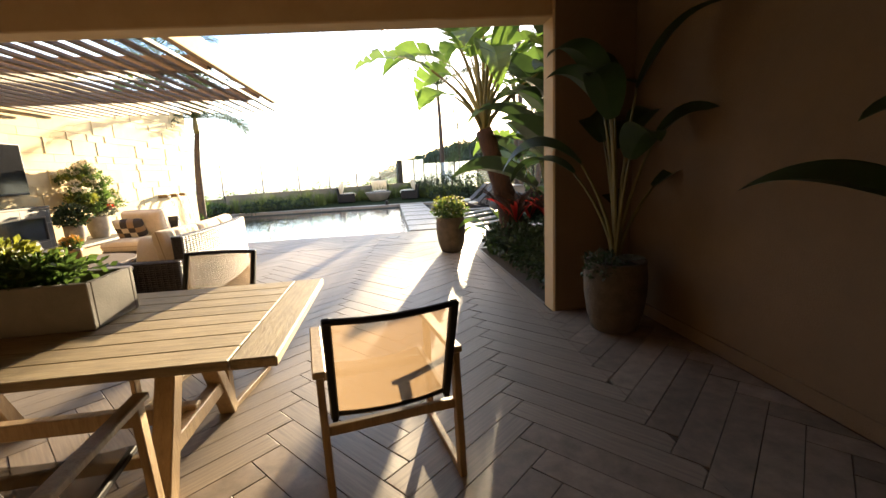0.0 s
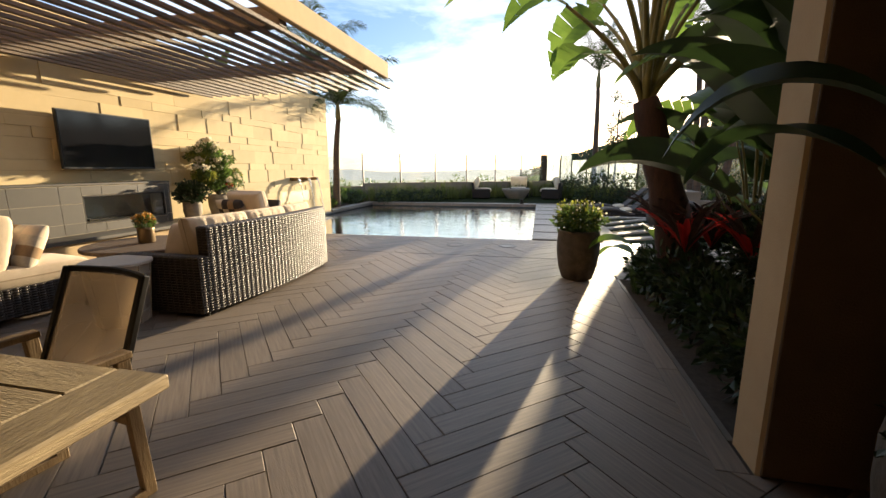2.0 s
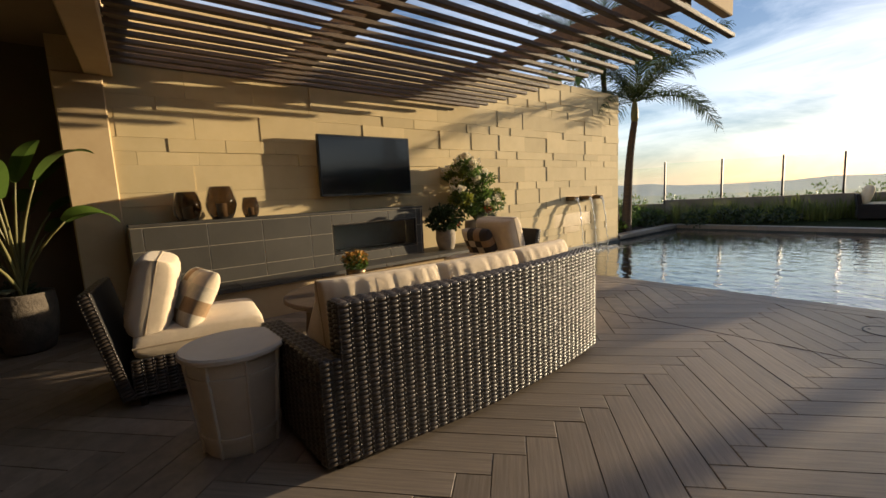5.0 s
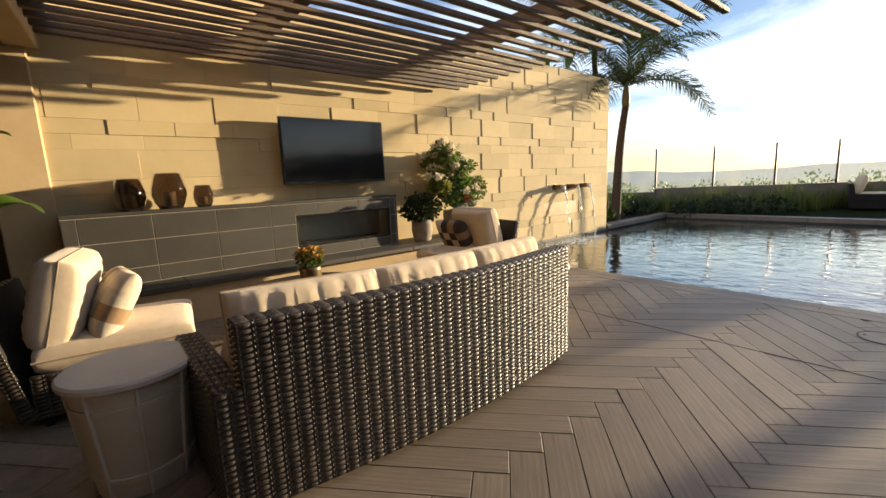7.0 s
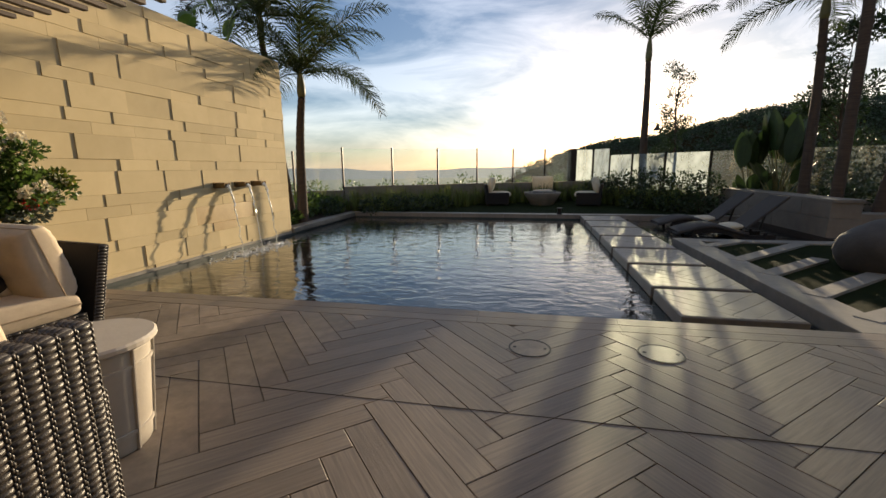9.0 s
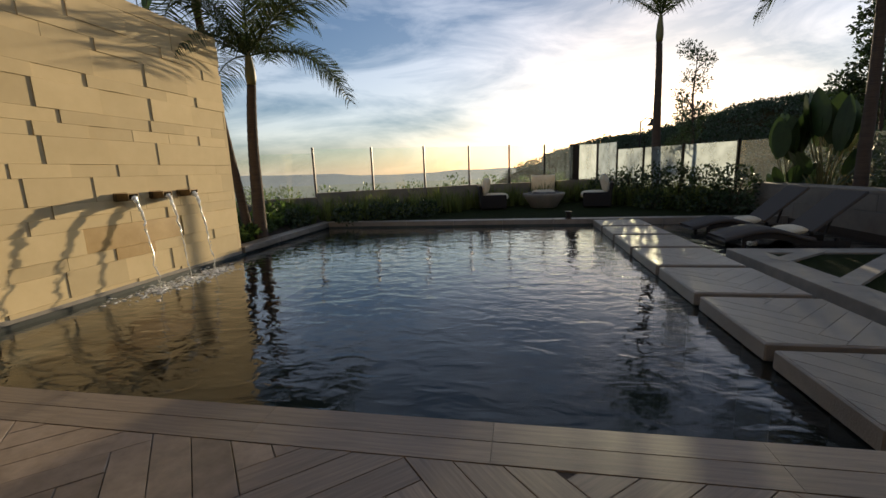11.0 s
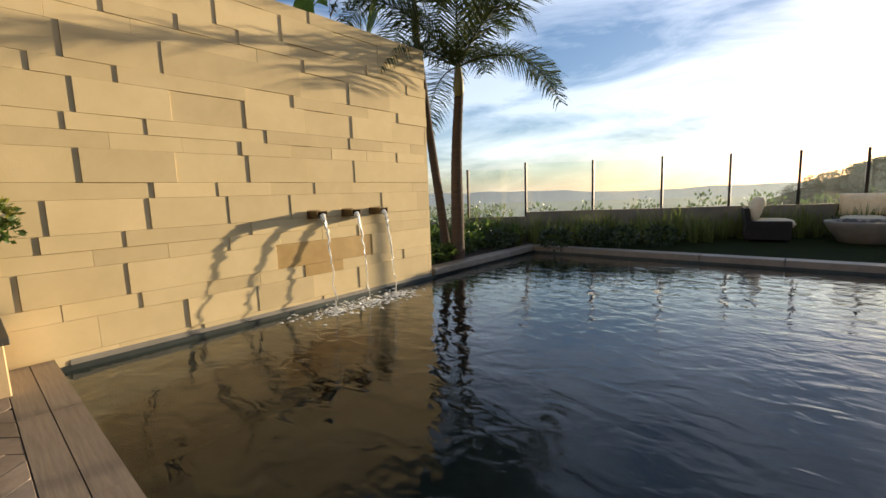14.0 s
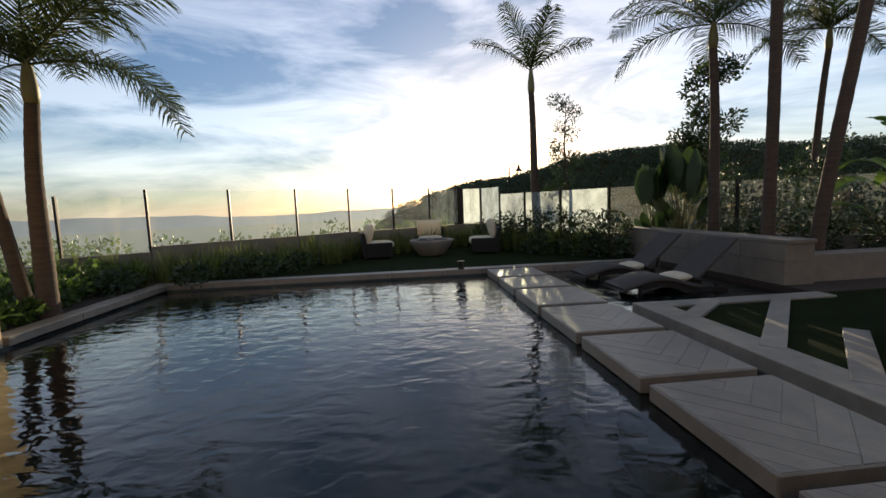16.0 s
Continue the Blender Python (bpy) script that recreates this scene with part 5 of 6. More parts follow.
# ---- plants ----
def blade(bm, base, way, length, width, droop=0.5, fold=0.25, torn=0.0, rng=None, n=10, shape=0.9):
    """A broad leaf: a drooping midrib with two folded halves, torn across where asked."""
    p = Vector(base)
    d = Vector(way).normalized()
    side = d.cross(Vector((0, 0, 1)))
    if side.length < 0.05:
        side = Vector((1, 0, 0))
    side.normalize()
    if rng:
        side = (Matrix.Rotation(rng.uniform(-0.5, 0.5), 3, d) @ side).normalized()
    step = length / n
    spine, sides, ups = [p.copy()], [side.copy()], []
    for i in range(n):
        d = (d + Vector((0, 0, -droop * step / max(length, .01) * (0.5 + 1.4 * i / n)))).normalized()
        p = p + d * step
        spine.append(p.copy())
        sides.append((side - d * side.dot(d)).normalized())
    def half(i):
        f = i / n
        return width / 2 * (math.sin(math.pi * min(1.0, 0.06 + 0.94 * f) ** shape) ** 0.75 if f < 1 else 0.0)
    for s in (-1, 1):
        prev = None
        for i in range(n):
            a, b = spine[i], spine[i + 1]
            wa, wb = half(i), half(i + 1)
            lift = Vector((0, 0, fold))
            tear = torn and rng and rng.random() < torn
            k = (rng.uniform(0.75, 1.0) if tear else 1.0)
            ea = a + (sides[i] * s + lift) * wa * k
            eb = b + (sides[i + 1] * s + lift) * wb * (k if tear else 1.0)
            if tear:
                eb = eb + (a - b) * rng.uniform(0.1, 0.4) - Vector((0, 0, rng.uniform(0, 0.08) * width))
                prev = None
            va = prev if prev else (bm.verts.new(a), bm.verts.new(ea))
            vb = (bm.verts.new(b), bm.verts.new(eb))
            vs = (va[0], vb[0], vb[1], va[1]) if s > 0 else (va[0], va[1], vb[1], vb[0])
            if wb < 1e-4:
                vs = (va[0], vb[0], va[1]) if s > 0 else (va[0], va[1], vb[0])
            f = bm.faces.new(vs)
            f.smooth = True
            prev = None if tear else vb
    return spine


def scatter_leaves(bm, rng, c, rad, n, size, hollow=0.35, flat=0.6):
    """Many small folded leaves filling an uneven round mass."""
    c = Vector(c)
    for _ in range(n):
        while True:
            q = Vector((rng.uniform(-1, 1), rng.uniform(-1, 1), rng.uniform(-1, 1)))
            if hollow < q.length < 1:
                break
        lump = 0.82 + 0.3 * noise.noise(q * 2.2 + c)
        p = c + Vector((q.x * rad[0], q.y * rad[1], q.z * rad[2])) * lump
        d = (q + Vector((rng.uniform(-.7, .7), rng.uniform(-.7, .7), rng.uniform(-.5, .7)))).normalized()
        s = d.cross(Vector((rng.uniform(-1, 1), rng.uniform(-1, 1), rng.uniform(-1, 1)))).normalized()
        u = d.cross(s)
        L = size * rng.uniform(0.6, 1.3)
        W = L * flat * 0.5
        a, b = bm.verts.new(p), bm.verts.new(p + d * L + u * L * 0.1)
        m1, m2 = bm.verts.new(p + d * L * 0.5 + s * W + u * W * 0.4), bm.verts.new(p + d * L * 0.5 - s * W + u * W * 0.4)
        bm.faces.new((a, m1, b))
        bm.faces.new((a, b, m2))
    return bm


def tuft(bm, rng, c, h, n, spread, w=0.012):
    """A clump of arching grass blades."""
    for _ in range(n):
        a = rng.uniform(0, 6.28)
        o = Vector(c) + Vector((math.cos(a), math.sin(a), 0)) * rng.uniform(0, spread * 0.35)
        lean = Vector((math.cos(a), math.sin(a), 0)) * rng.uniform(0.1, 1.0) * spread
        hh = h * rng.uniform(0.6, 1.1)
        s = Vector((-math.sin(a), math.cos(a), 0)) * w * rng.uniform(0.7, 1.3)
        mid = o + lean * 0.35 + Vector((0, 0, hh * 0.65))
        tip = o + lean + Vector((0, 0, hh))
        v = [bm.verts.new(o - s), bm.verts.new(o + s), bm.verts.new(mid + s * 0.8), bm.verts.new(mid - s * 0.8), bm.verts.new(tip)]
        bm.faces.new((v[0], v[1], v[2], v[3]))
        bm.faces.new((v[3], v[2], v[4]))


def frond(bm, rng, base, az, el, length, droop, n=64, leaf=0.78, w=0.026):
    """A feather palm frond: an arching rib with hanging leaflets."""
    d = Vector((math.cos(az) * math.cos(el), math.sin(az) * math.cos(el), math.sin(el)))
    p = Vector(base)
    pts = [p.copy()]
    step = length / n
    dirs = []
    for i in range(n):
        d = (d + Vector((0, 0, -droop / n * (0.4 + 1.5 * i / n)))).normalized()
        p = p + d * step
        pts.append(p.copy())
        dirs.append(d.copy())
    tube(bm, pts[::4] + [pts[-1]], [0.018 * (1 - 0.85 * k / (len(pts[::4]))) for k in range(len(pts[::4]) + 1)], 4, False)
    for i in range(3, n):
        f = i / n
        L = leaf * (math.sin(math.pi * (0.12 + 0.83 * f)) ** 0.7) * rng.uniform(0.85, 1.1)
        sd = dirs[i].cross(Vector((0, 0, 1)))
        if sd.length < 0.05:
            sd = Vector((1, 0, 0))
        sd.normalize()
        for s in (-1, 1):
            out = (sd * s * 0.75 + dirs[i] * 0.55 + Vector((0, 0, rng.uniform(-0.1, 0.35)))).normalized()
            a = pts[i]
            m = a + out * L * 0.55
            e = m + (out + Vector((0, 0, -0.75))).normalized() * L * 0.5
            t = dirs[i] * w * 0.5
            v = [bm.verts.new(a - t), bm.verts.new(a + t), bm.verts.new(m + t), bm.verts.new(m - t), bm.verts.new(e)]
            bm.faces.new((v[0], v[1], v[2], v[3]))
            bm.faces.new((v[3], v[2], v[4]))


def palm(at, height, lean, r0, r1, nf, flen, label, seed, el=(0.1, 1.2), shaft=0.55, droop=1.5):
    rng = random.Random(seed)
    t = thing("palm_tree", at, label, "palm tree", "garden palms")
    bm = bmesh.new()
    n = 40
    pts, rad = [], []
    for i in range(n + 1):
        f = i / n
        pts.append((lean[0] * f ** 1.3 + 0.03 * math.sin(5 * f + seed), lean[1] * f ** 1.3, height * f - 0.05))
        rad.append((r0 + (r1 - r0) * f + 0.05 * math.exp(-f * 18)) * (1.0 + (0.05 if i % 2 else 0)))
    tube(bm, pts, rad, 12)
    part("trunk", bm, M_TRUNK, t, "ringed brown trunk", True)
    top = Vector(pts[-1])
    bm = bmesh.new()
    tube(bm, [top + Vector((0, 0, shaft * k / 5)) for k in range(6)], [r1 * 1.05, r1 * 1.25, r1 * 1.2, r1 * 1.0, r1 * 0.75, r1 * 0.4], 10)
    part("crownshaft", bm, M_STEM, t, "smooth green crownshaft", True)
    head = top + Vector((0, 0, shaft * 0.85))
    for k in range(nf):
        bm = bmesh.new()
        a = 2.399 * k + rng.uniform(-.25, .25)
        e = el[0] + (el[1] - el[0]) * ((k + 0.5) / nf)
        frond(bm, rng, head, a, e, flen * rng.uniform(0.85, 1.1), droop * 0.72 * rng.uniform(0.8, 1.15))
        part("frond", bm, M_PALM, t)
    return t


palm((-7.5, 14.95, -0.02), 3.05, (0.42, -0.3), 0.135, 0.08, 12, 2.4, "feather palm with brown trunk behind the stone wall's end", 1, (0.05, 1.35), 0.6, 1.75)
palm((-7.74, 14.92, -0.02), 4.25, (-0.1, -0.55), 0.09, 0.065, 11, 2.2, "taller feather palm beside its twin at the wall", 2, (0.05, 1.35), 0.6, 1.9)
palm((2.15, 21.4, 0), 4.85, (-0.15, 0.1), 0.15, 0.085, 6, 2.1, "slender palm with few upright fronds near the fence", 3, (0.6, 1.45), 0.8, 1.05)
palm((4.75, 17.0, 0), 4.6, (-0.1, 0.1), 0.12, 0.08, 12, 2.5, "feather palm behind the low garden wall", 4, (0.0, 1.3), 0.6, 1.8)
palm((4.35, 15.2, 0), 7.6, (-0.1, 0.0), 0.10, 0.085, 12, 2.4, "tall palm behind the low garden wall", 5, (0.0, 1.3), 0.7, 1.8)
palm((4.75, 14.75, 0), 7.8, (1.15, -0.3), 0.10, 0.08, 12, 2.4, "tall leaning palm behind the low garden wall", 6, (0.0, 1.3), 0.7, 1.8)
palm((8.9, 18.8, 0), 5.2, (0.4, 0.0), 0.10, 0.07, 10, 1.9, "smaller palm at the side of the garden", 7, (0.1, 1.3), 0.6, 1.7)
palm((7.4, 15.6, 0), 5.6, (0.1, 0.0), 0.11, 0.08, 11, 2.3, "feather palm at the side of the garden", 8, (0.0, 1.3), 0.6, 1.8)


def paradise(at, name, label, category, stems, leaf_l, leaf_w, height, spread, seed, material, torn=0.0, trunk=None, group=""):
    """Bird-of-paradise or banana: arching stems that end in paddle leaves."""
    rng = random.Random(seed)
    t = thing(name, at, label, category, group)
    root = Vector((0, 0, 0))
    if trunk:
        (lx, ly), th, tr = trunk
        for q in range(3):
            bm = bmesh.new()
            pts = [(lx * (k / 10) ** 1.2 + 0.05 * q * (1 + 0.04 * k), ly * k / 10 + 0.05 * (q % 2), th * (1 - .12 * q) * k / 10) for k in range(11)]
            tube(bm, pts, [tr * (1.2 - (0.5 if q == 0 else 0.95) * k / 10) * (1 + 0.12 * (k % 2)) for k in range(11)], 12)
            part("trunk", bm, M_FIBRE, t, "fibrous reddish-brown trunk", True)
            if q == 0:
                root = Vector(pts[-1]) - Vector((0, 0, 0.15))
    for k in range(stems):
        a = 2.399 * k + rng.uniform(-.4, .4)
        f = (k + 0.5) / stems
        lean = spread * (0.25 + 0.75 * (1 - f)) * rng.uniform(0.6, 1.1)
        h = height * (0.50 + 0.5 * f) * rng.uniform(0.85, 1.08)
        out = Vector((math.cos(a), math.sin(a), 0))
        pts = [root + out * (lean * s ** 1.7) + Vector((0, 0, h * (s - 0.12 * s * s))) for s in [q / 6 for q in range(7)]]
        bm = bmesh.new()
        tube(bm, pts, [(0.042 if trunk else 0.022) * (1 - 0.11 * q) for q in range(7)], 6)
        part("stem", bm, M_STEM, t, "", True)
        way = (pts[-1] - pts[-2]).normalized() + out * 0.35
        bm = bmesh.new()
        blade(bm, pts[-1], way, leaf_l * rng.uniform(0.75, 1.1), leaf_w * rng.uniform(0.8, 1.1), rng.uniform(0.8, 2.0), 0.28, torn, rng, 12)
        part("leaf", bm, material, t)
    return t


paradise((1.15, 5.45, -0.03), "bird_of_paradise_tree", "giant bird-of-paradise with torn paddle leaves over the bed", "plant", 22, 1.45, 0.52, 1.75, 0.95, 11, M_LEAF_BIG, 0.5, ((-0.50, 0.10), 2.0, 0.165))
paradise((1.75, 5.0, -0.03), "bird_of_paradise_tree", "giant bird-of-paradise with broad green leaves against the house", "plant", 16, 1.2, 0.5, 2.2, 0.8, 12, M_LEAF_BIG, 0.25, ((0.1, 0.0), 1.0, 0.12))
# Same plant in the darker leaf, whose colour holds the bed's shade.
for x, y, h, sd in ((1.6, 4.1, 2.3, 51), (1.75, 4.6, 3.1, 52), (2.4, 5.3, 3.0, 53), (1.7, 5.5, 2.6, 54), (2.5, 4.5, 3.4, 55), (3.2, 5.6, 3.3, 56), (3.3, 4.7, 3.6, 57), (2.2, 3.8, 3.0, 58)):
    paradise((x, y, -0.03), "bird_of_paradise_tree", "bird-of-paradise clump filling the house bed, shade put into its leaf colour", "plant", 15, 1.15, 0.50, h, 0.65, sd, M_LEAF_DARK, 0.1)
paradise((1.05, 6.05, -0.03), "young_banana_plant", "young banana plant with bright fresh leaves", "plant", 9, 0.62, 0.25, 0.75, 0.5, 13, M_LEAF_BIG)
paradise((2.3, 6.0, -0.03), "young_banana_plant", "young banana plant with upright green leaves", "plant", 8, 0.8, 0.3, 1.1, 0.5, 19, M_LEAF_BIG)
paradise((6.6, 14.6, 0), "bird_of_paradise_tree", "bird-of-paradise with arching leaves at the garden's side", "plant", 10, 1.0, 0.36, 2.4, 0.9, 16, M_LEAF_BIG, 0.3)
for x, y, h, s in ((-7.95, 13.30, 4.95, 31), (-7.95, 12.15, 4.8, 32), (-7.95, 10.12, 4.6, 33)):
    paradise((x, y, -0.02), "bird_of_paradise_tree", "bird-of-paradise whose leaf tips rise over the stone wall", "plant", 9, 0.8, 0.3, h, 0.24, s, M_LEAF_BIG, 0.1, None, "plants behind the wall")


def pot_of(parent, prof, material, label="", segs=36):
    bm = bmesh.new()
    top = prof[-1]
    full = [(0, 0)] + prof + [(top[0] - 0.03, top[1]), (top[0] - 0.04, top[1] - 0.06), (0, top[1] - 0.06)]
    lathe(bm, full, segs)
    for v in bm.verts:
        q = noise.noise(v.co * 9) * 0.004
        v.co.x += q
        v.co.y += q
    p = part("pot", bm, material, parent, label, True)
    bm = bmesh.new()
    lathe(bm, [(top[0] - 0.042, top[1] - 0.05), (0, top[1] - 0.03)], 20)
    part("soil", bm, M_SOIL, p)
    return p


def leafy(parent, name, rng_seed, c, rad, n, size, material, hollow=0.3, flat=0.6, label=""):
    bm = bmesh.new()
    scatter_leaves(bm, random.Random(rng_seed), c, rad, n, size, hollow, flat)
    ob = part(name, bm, material, parent, label)
    ob["kind"] = "stuff"
    return ob


BELLY = [(0.15, 0.0), (0.185, 0.02), (0.225, 0.16), (0.25, 0.34), (0.252, 0.48), (0.24, 0.57), (0.246, 0.60)]


def urn():
    t = thing("terrace_urn", (0.17, 6.22, 0), "rough brown urn with a lime-green leafy bush", "potted plant")
    pot_of(t, BELLY, M_POT)
    leafy(t, "foliage", 3, (0, 0, 0.71), (0.33, 0.33, 0.17), 1300, 0.055, M_LEAF)
    leafy(t, "young_leaves", 4, (0, 0, 0.77), (0.36, 0.36, 0.20), 420, 0.045, M_LEAF_YEL, 0.6)
    leafy(t, "bloom", 5, (0, 0, 0.80), (0.35, 0.35, 0.19), 70, 0.03, M_FLOWER, 0.7, 0.9, "scattered small cream blooms")
    bm = bmesh.new()
    r = random.Random(9)
    for _ in range(26):
        a = r.uniform(0, 6.28)
        q = r.uniform(0.05, 0.26)
        p0 = Vector((q * .4 * math.cos(a), q * .4 * math.sin(a), 0.58))
        p1 = Vector((q * math.cos(a), q * math.sin(a), 0.85 + r.uniform(0, 0.14)))
        tube(bm, [p0, (p0 + p1) / 2 + Vector((0, 0, .03)), p1], 0.004, 5)
    part("twig", bm, M_STEM, t)


urn()


def terrace_plant(at, seed, pot_scale, height, spread, stems, leaf_l, leaf_w, mat_leaf, label, trailing=True, squat=1.0):
    t = paradise(at, "potted_bird_of_paradise", label, "potted plant", stems, leaf_l, leaf_w, height, spread, seed, mat_leaf, 0.0)
    prof = [(r * pot_scale, z * pot_scale * squat) for r, z in BELLY]
    pot_of(t, prof, M_POT)
    h = prof[-1][1]
    for o in t.children:
        if o.name.startswith(("stem", "leaf")):
            o.location.z += h * 0.8
    if trailing:
        leafy(t, "trailing_greenery", seed + 5, (-0.14, -0.06, h - 0.02), (0.19 * pot_scale, 0.2 * pot_scale, 0.14), 500, 0.035, M_LEAF_DARK)
        r = random.Random(seed)
        bm = bmesh.new()
        for _ in range(40):
            a = r.uniform(0, 6.28)
            blade(bm, (0.06, -0.1, h), (math.cos(a), math.sin(a), 0.7), 0.13, 0.05, 0.6, 0.3, 0, None, 4)
        part("succulent", bm, M_LEAF_SIL, t, "grey-green succulent rosette")
    return t


# The first two wear the darker leaf: terrace shade in the colour.
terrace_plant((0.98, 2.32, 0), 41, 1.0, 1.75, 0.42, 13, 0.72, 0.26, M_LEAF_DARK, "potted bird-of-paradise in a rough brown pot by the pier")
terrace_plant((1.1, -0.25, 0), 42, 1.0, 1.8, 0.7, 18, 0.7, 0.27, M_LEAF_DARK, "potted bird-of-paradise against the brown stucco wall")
terrace_plant((-6.98, 2.66, 0), 43, 0.95, 1.45, 0.6, 17, 0.6, 0.2, M_LEAF_BIG, "potted bird-of-paradise inside the terrace's far corner")


def hearth_pots():
    t = thing("flowering_pot", (-6.6, 7.55, 0.425), "pale rough pot with dark leaves and red blooms", "potted plant", "pots on the hearth")
    pot_of(t, [(0.11, 0), (0.13, 0.02), (0.155, 0.15), (0.16, 0.26), (0.155, 0.32)], M_POT_L)
    leafy(t, "foliage", 21, (0, 0, 0.48), (0.3, 0.32, 0.24), 1600, 0.06, M_LEAF_DARK)
    leafy(t, "bloom", 22, (0.08, 0.16, 0.42), (0.09, 0.08, 0.07), 60, 0.04, M_RED, 0.1, 0.9, "bright red blooms")
    t = thing("flowering_pot", (-6.6, 8.22, 0.425), "tall pale rough pot with a white rose bush", "potted plant", "pots on the hearth")
    pot_of(t, [(0.13, 0), (0.15, 0.02), (0.185, 0.2), (0.19, 0.36), (0.18, 0.42)], M_POT_L)
    leafy(t, "foliage", 23, (0.0, 0.05, 0.72), (0.30, 0.36, 0.26), 1500, 0.06, M_LEAF, 0.2)
    rs = random.Random(77)
    for k in range(46):
        a, h = rs.uniform(0, 6.28), rs.uniform(0.58, 1.40)
        r = 0.34 * (1.25 - 0.55 * (h - 0.6)) * rs.uniform(0.45, 1.15)
        c = Vector((r * math.cos(a) - 0.05 * h, r * 1.25 * math.sin(a) - 0.22 * (h - 0.7), h))
        bm = bmesh.new()
        tube(bm, [(0.02, 0, 0.4), (c.x * 0.45, c.y * 0.45, 0.4 + (h - 0.4) * 0.6), c], [0.007, 0.005, 0.003], 5)
        part("cane", bm, M_STEM, t)
        leafy(t, "sprig", 300 + k, c, (0.12, 0.14, 0.10), 110, 0.055, M_LEAF_YEL if k % 3 == 1 else M_LEAF, 0.0)
        if h > 0.9 or k % 3 == 0:
            for q in range(2):
                bm = bmesh.new()
                scatter_leaves(bm, rs, c + Vector((rs.uniform(-.1, .1), rs.uniform(-.12, .12), rs.uniform(0.05, 0.13))), (0.05, 0.05, 0.038), 40, 0.042, 0.1, 1.0)
                part("bloom", bm, M_FLOWER, t)
    leafy(t, "silver_foliage", 25, (0.12, 0.1, 0.50), (0.20, 0.22, 0.09), 500, 0.045, M_LEAF_SIL)
    leafy(t, "red_bloom", 26, (0.2, 0.1, 0.60), (0.07, 0.16, 0.06), 40, 0.035, M_RED, 0.1, 0.9, "small red blooms")


hearth_pots()


def table_planters():
    t = thing("table_planter", (-5.02, 5.14, 0.447), "small aged brass cylinder pot with orange flowers", "potted plant")
    pot_of(t, [(0.085, 0), (0.09, 0.01), (0.092, 0.16), (0.095, 0.19)], M_BRASS)
    leafy(t, "foliage", 51, (0, 0, 0.25), (0.12, 0.12, 0.08), 350, 0.04, M_LEAF)
    leafy(t, "bloom", 52, (0, 0, 0.29), (0.13, 0.13, 0.07), 220, 0.035, M_ORANGE, 0.5, 0.9, "orange and yellow blooms")
    t = thing("trough_planter", (-2.78, 1.38, 0.752), "long cream stone trough with succulents and lime greenery", "planter")
    bm = bmesh.new()
    for c, s in (((0, -0.165, 0.115), (1.02, 0.03, 0.23)), ((0, 0.165, 0.115), (1.02, 0.03, 0.23)), ((-0.495, 0, 0.115), (0.03, 0.30, 0.23)), ((0.495, 0, 0.115), (0.03, 0.30, 0.23)), ((0, 0, 0.012), (0.96, 0.3, 0.022))):
        box(bm, c, s, None, 0.004)
    part("trough", bm, M_CONC, t)
    bm = bmesh.new()
    box(bm, (0, 0, 0.10), (0.95, 0.29, 0.16))
    part("soil", bm, M_SOIL, t)
    leafy(t, "foliage", 53, (0, 0, 0.26), (0.5, 0.19, 0.11), 1900, 0.05, M_LEAF, 0.2)
    leafy(t, "lime_foliage", 54, (-0.05, 0, 0.34), (0.34, 0.13, 0.11), 700, 0.045, M_LEAF_YEL, 0.3)
    r = random.Random(4)
    for x in (0.36, 0.2, -0.38):
        bm = bmesh.new()
        for k in range(26):
            a = 2.4 * k
            blade(bm, (x, -0.06, 0.27), (math.cos(a), math.sin(a), 0.25 + 0.03 * k), 0.09, 0.035, 0.2, 0.3, 0, None, 4)
        part("succulent", bm, M_LEAF, t, "fleshy green rosette")


table_planters()


def paddle_shrub(at, seed, size):
    """Upright clump: short stems, big oval leaves above and smaller ones lower down."""
    rng = random.Random(seed)
    t = thing("paddle_leaf_shrub", at, "dense upright shrub with large oval paddle leaves behind the wall", "shrub", "shrubs at the fence")
    for k in range(19):
        high = k < 10
        a = 2.399 * k + rng.uniform(-.3, .3)
        out = Vector((math.cos(a), math.sin(a), 0))
        z = size * (rng.uniform(0.95, 1.3) if high else rng.uniform(0.35, 0.7))
        r = size * (rng.uniform(0.03, 0.28) if high else rng.uniform(0.18, 0.42))
        top = out * r + Vector((0, 0, z))
        bm = bmesh.new()
        tube(bm, [(0.04 * out.x, 0.04 * out.y, 0), top * 0.55 - out * 0.05, top], [0.022, 0.018, 0.012], 6)
        part("stem", bm, M_STEM, t, "", True)
        bm = bmesh.new()
        blade(bm, top, out * (0.12 if high else 0.5) + Vector((0, 0, 1)), size * (rng.uniform(0.75, 0.92) if high else rng.uniform(0.42, 0.56)), size * (rng.uniform(0.36, 0.44) if high else 0.25), rng.uniform(0.15, 0.5), 0.15, 0.0, rng, 12)
        # The dark side of backlit leaves is put into their colour.
        part("leaf", bm, M_LEAF_DARK, t)


paddle_shrub((4.2, 18.5, 0), 14, 1.15)
paddle_shrub((4.75, 18.1, 0), 15, 1.32)


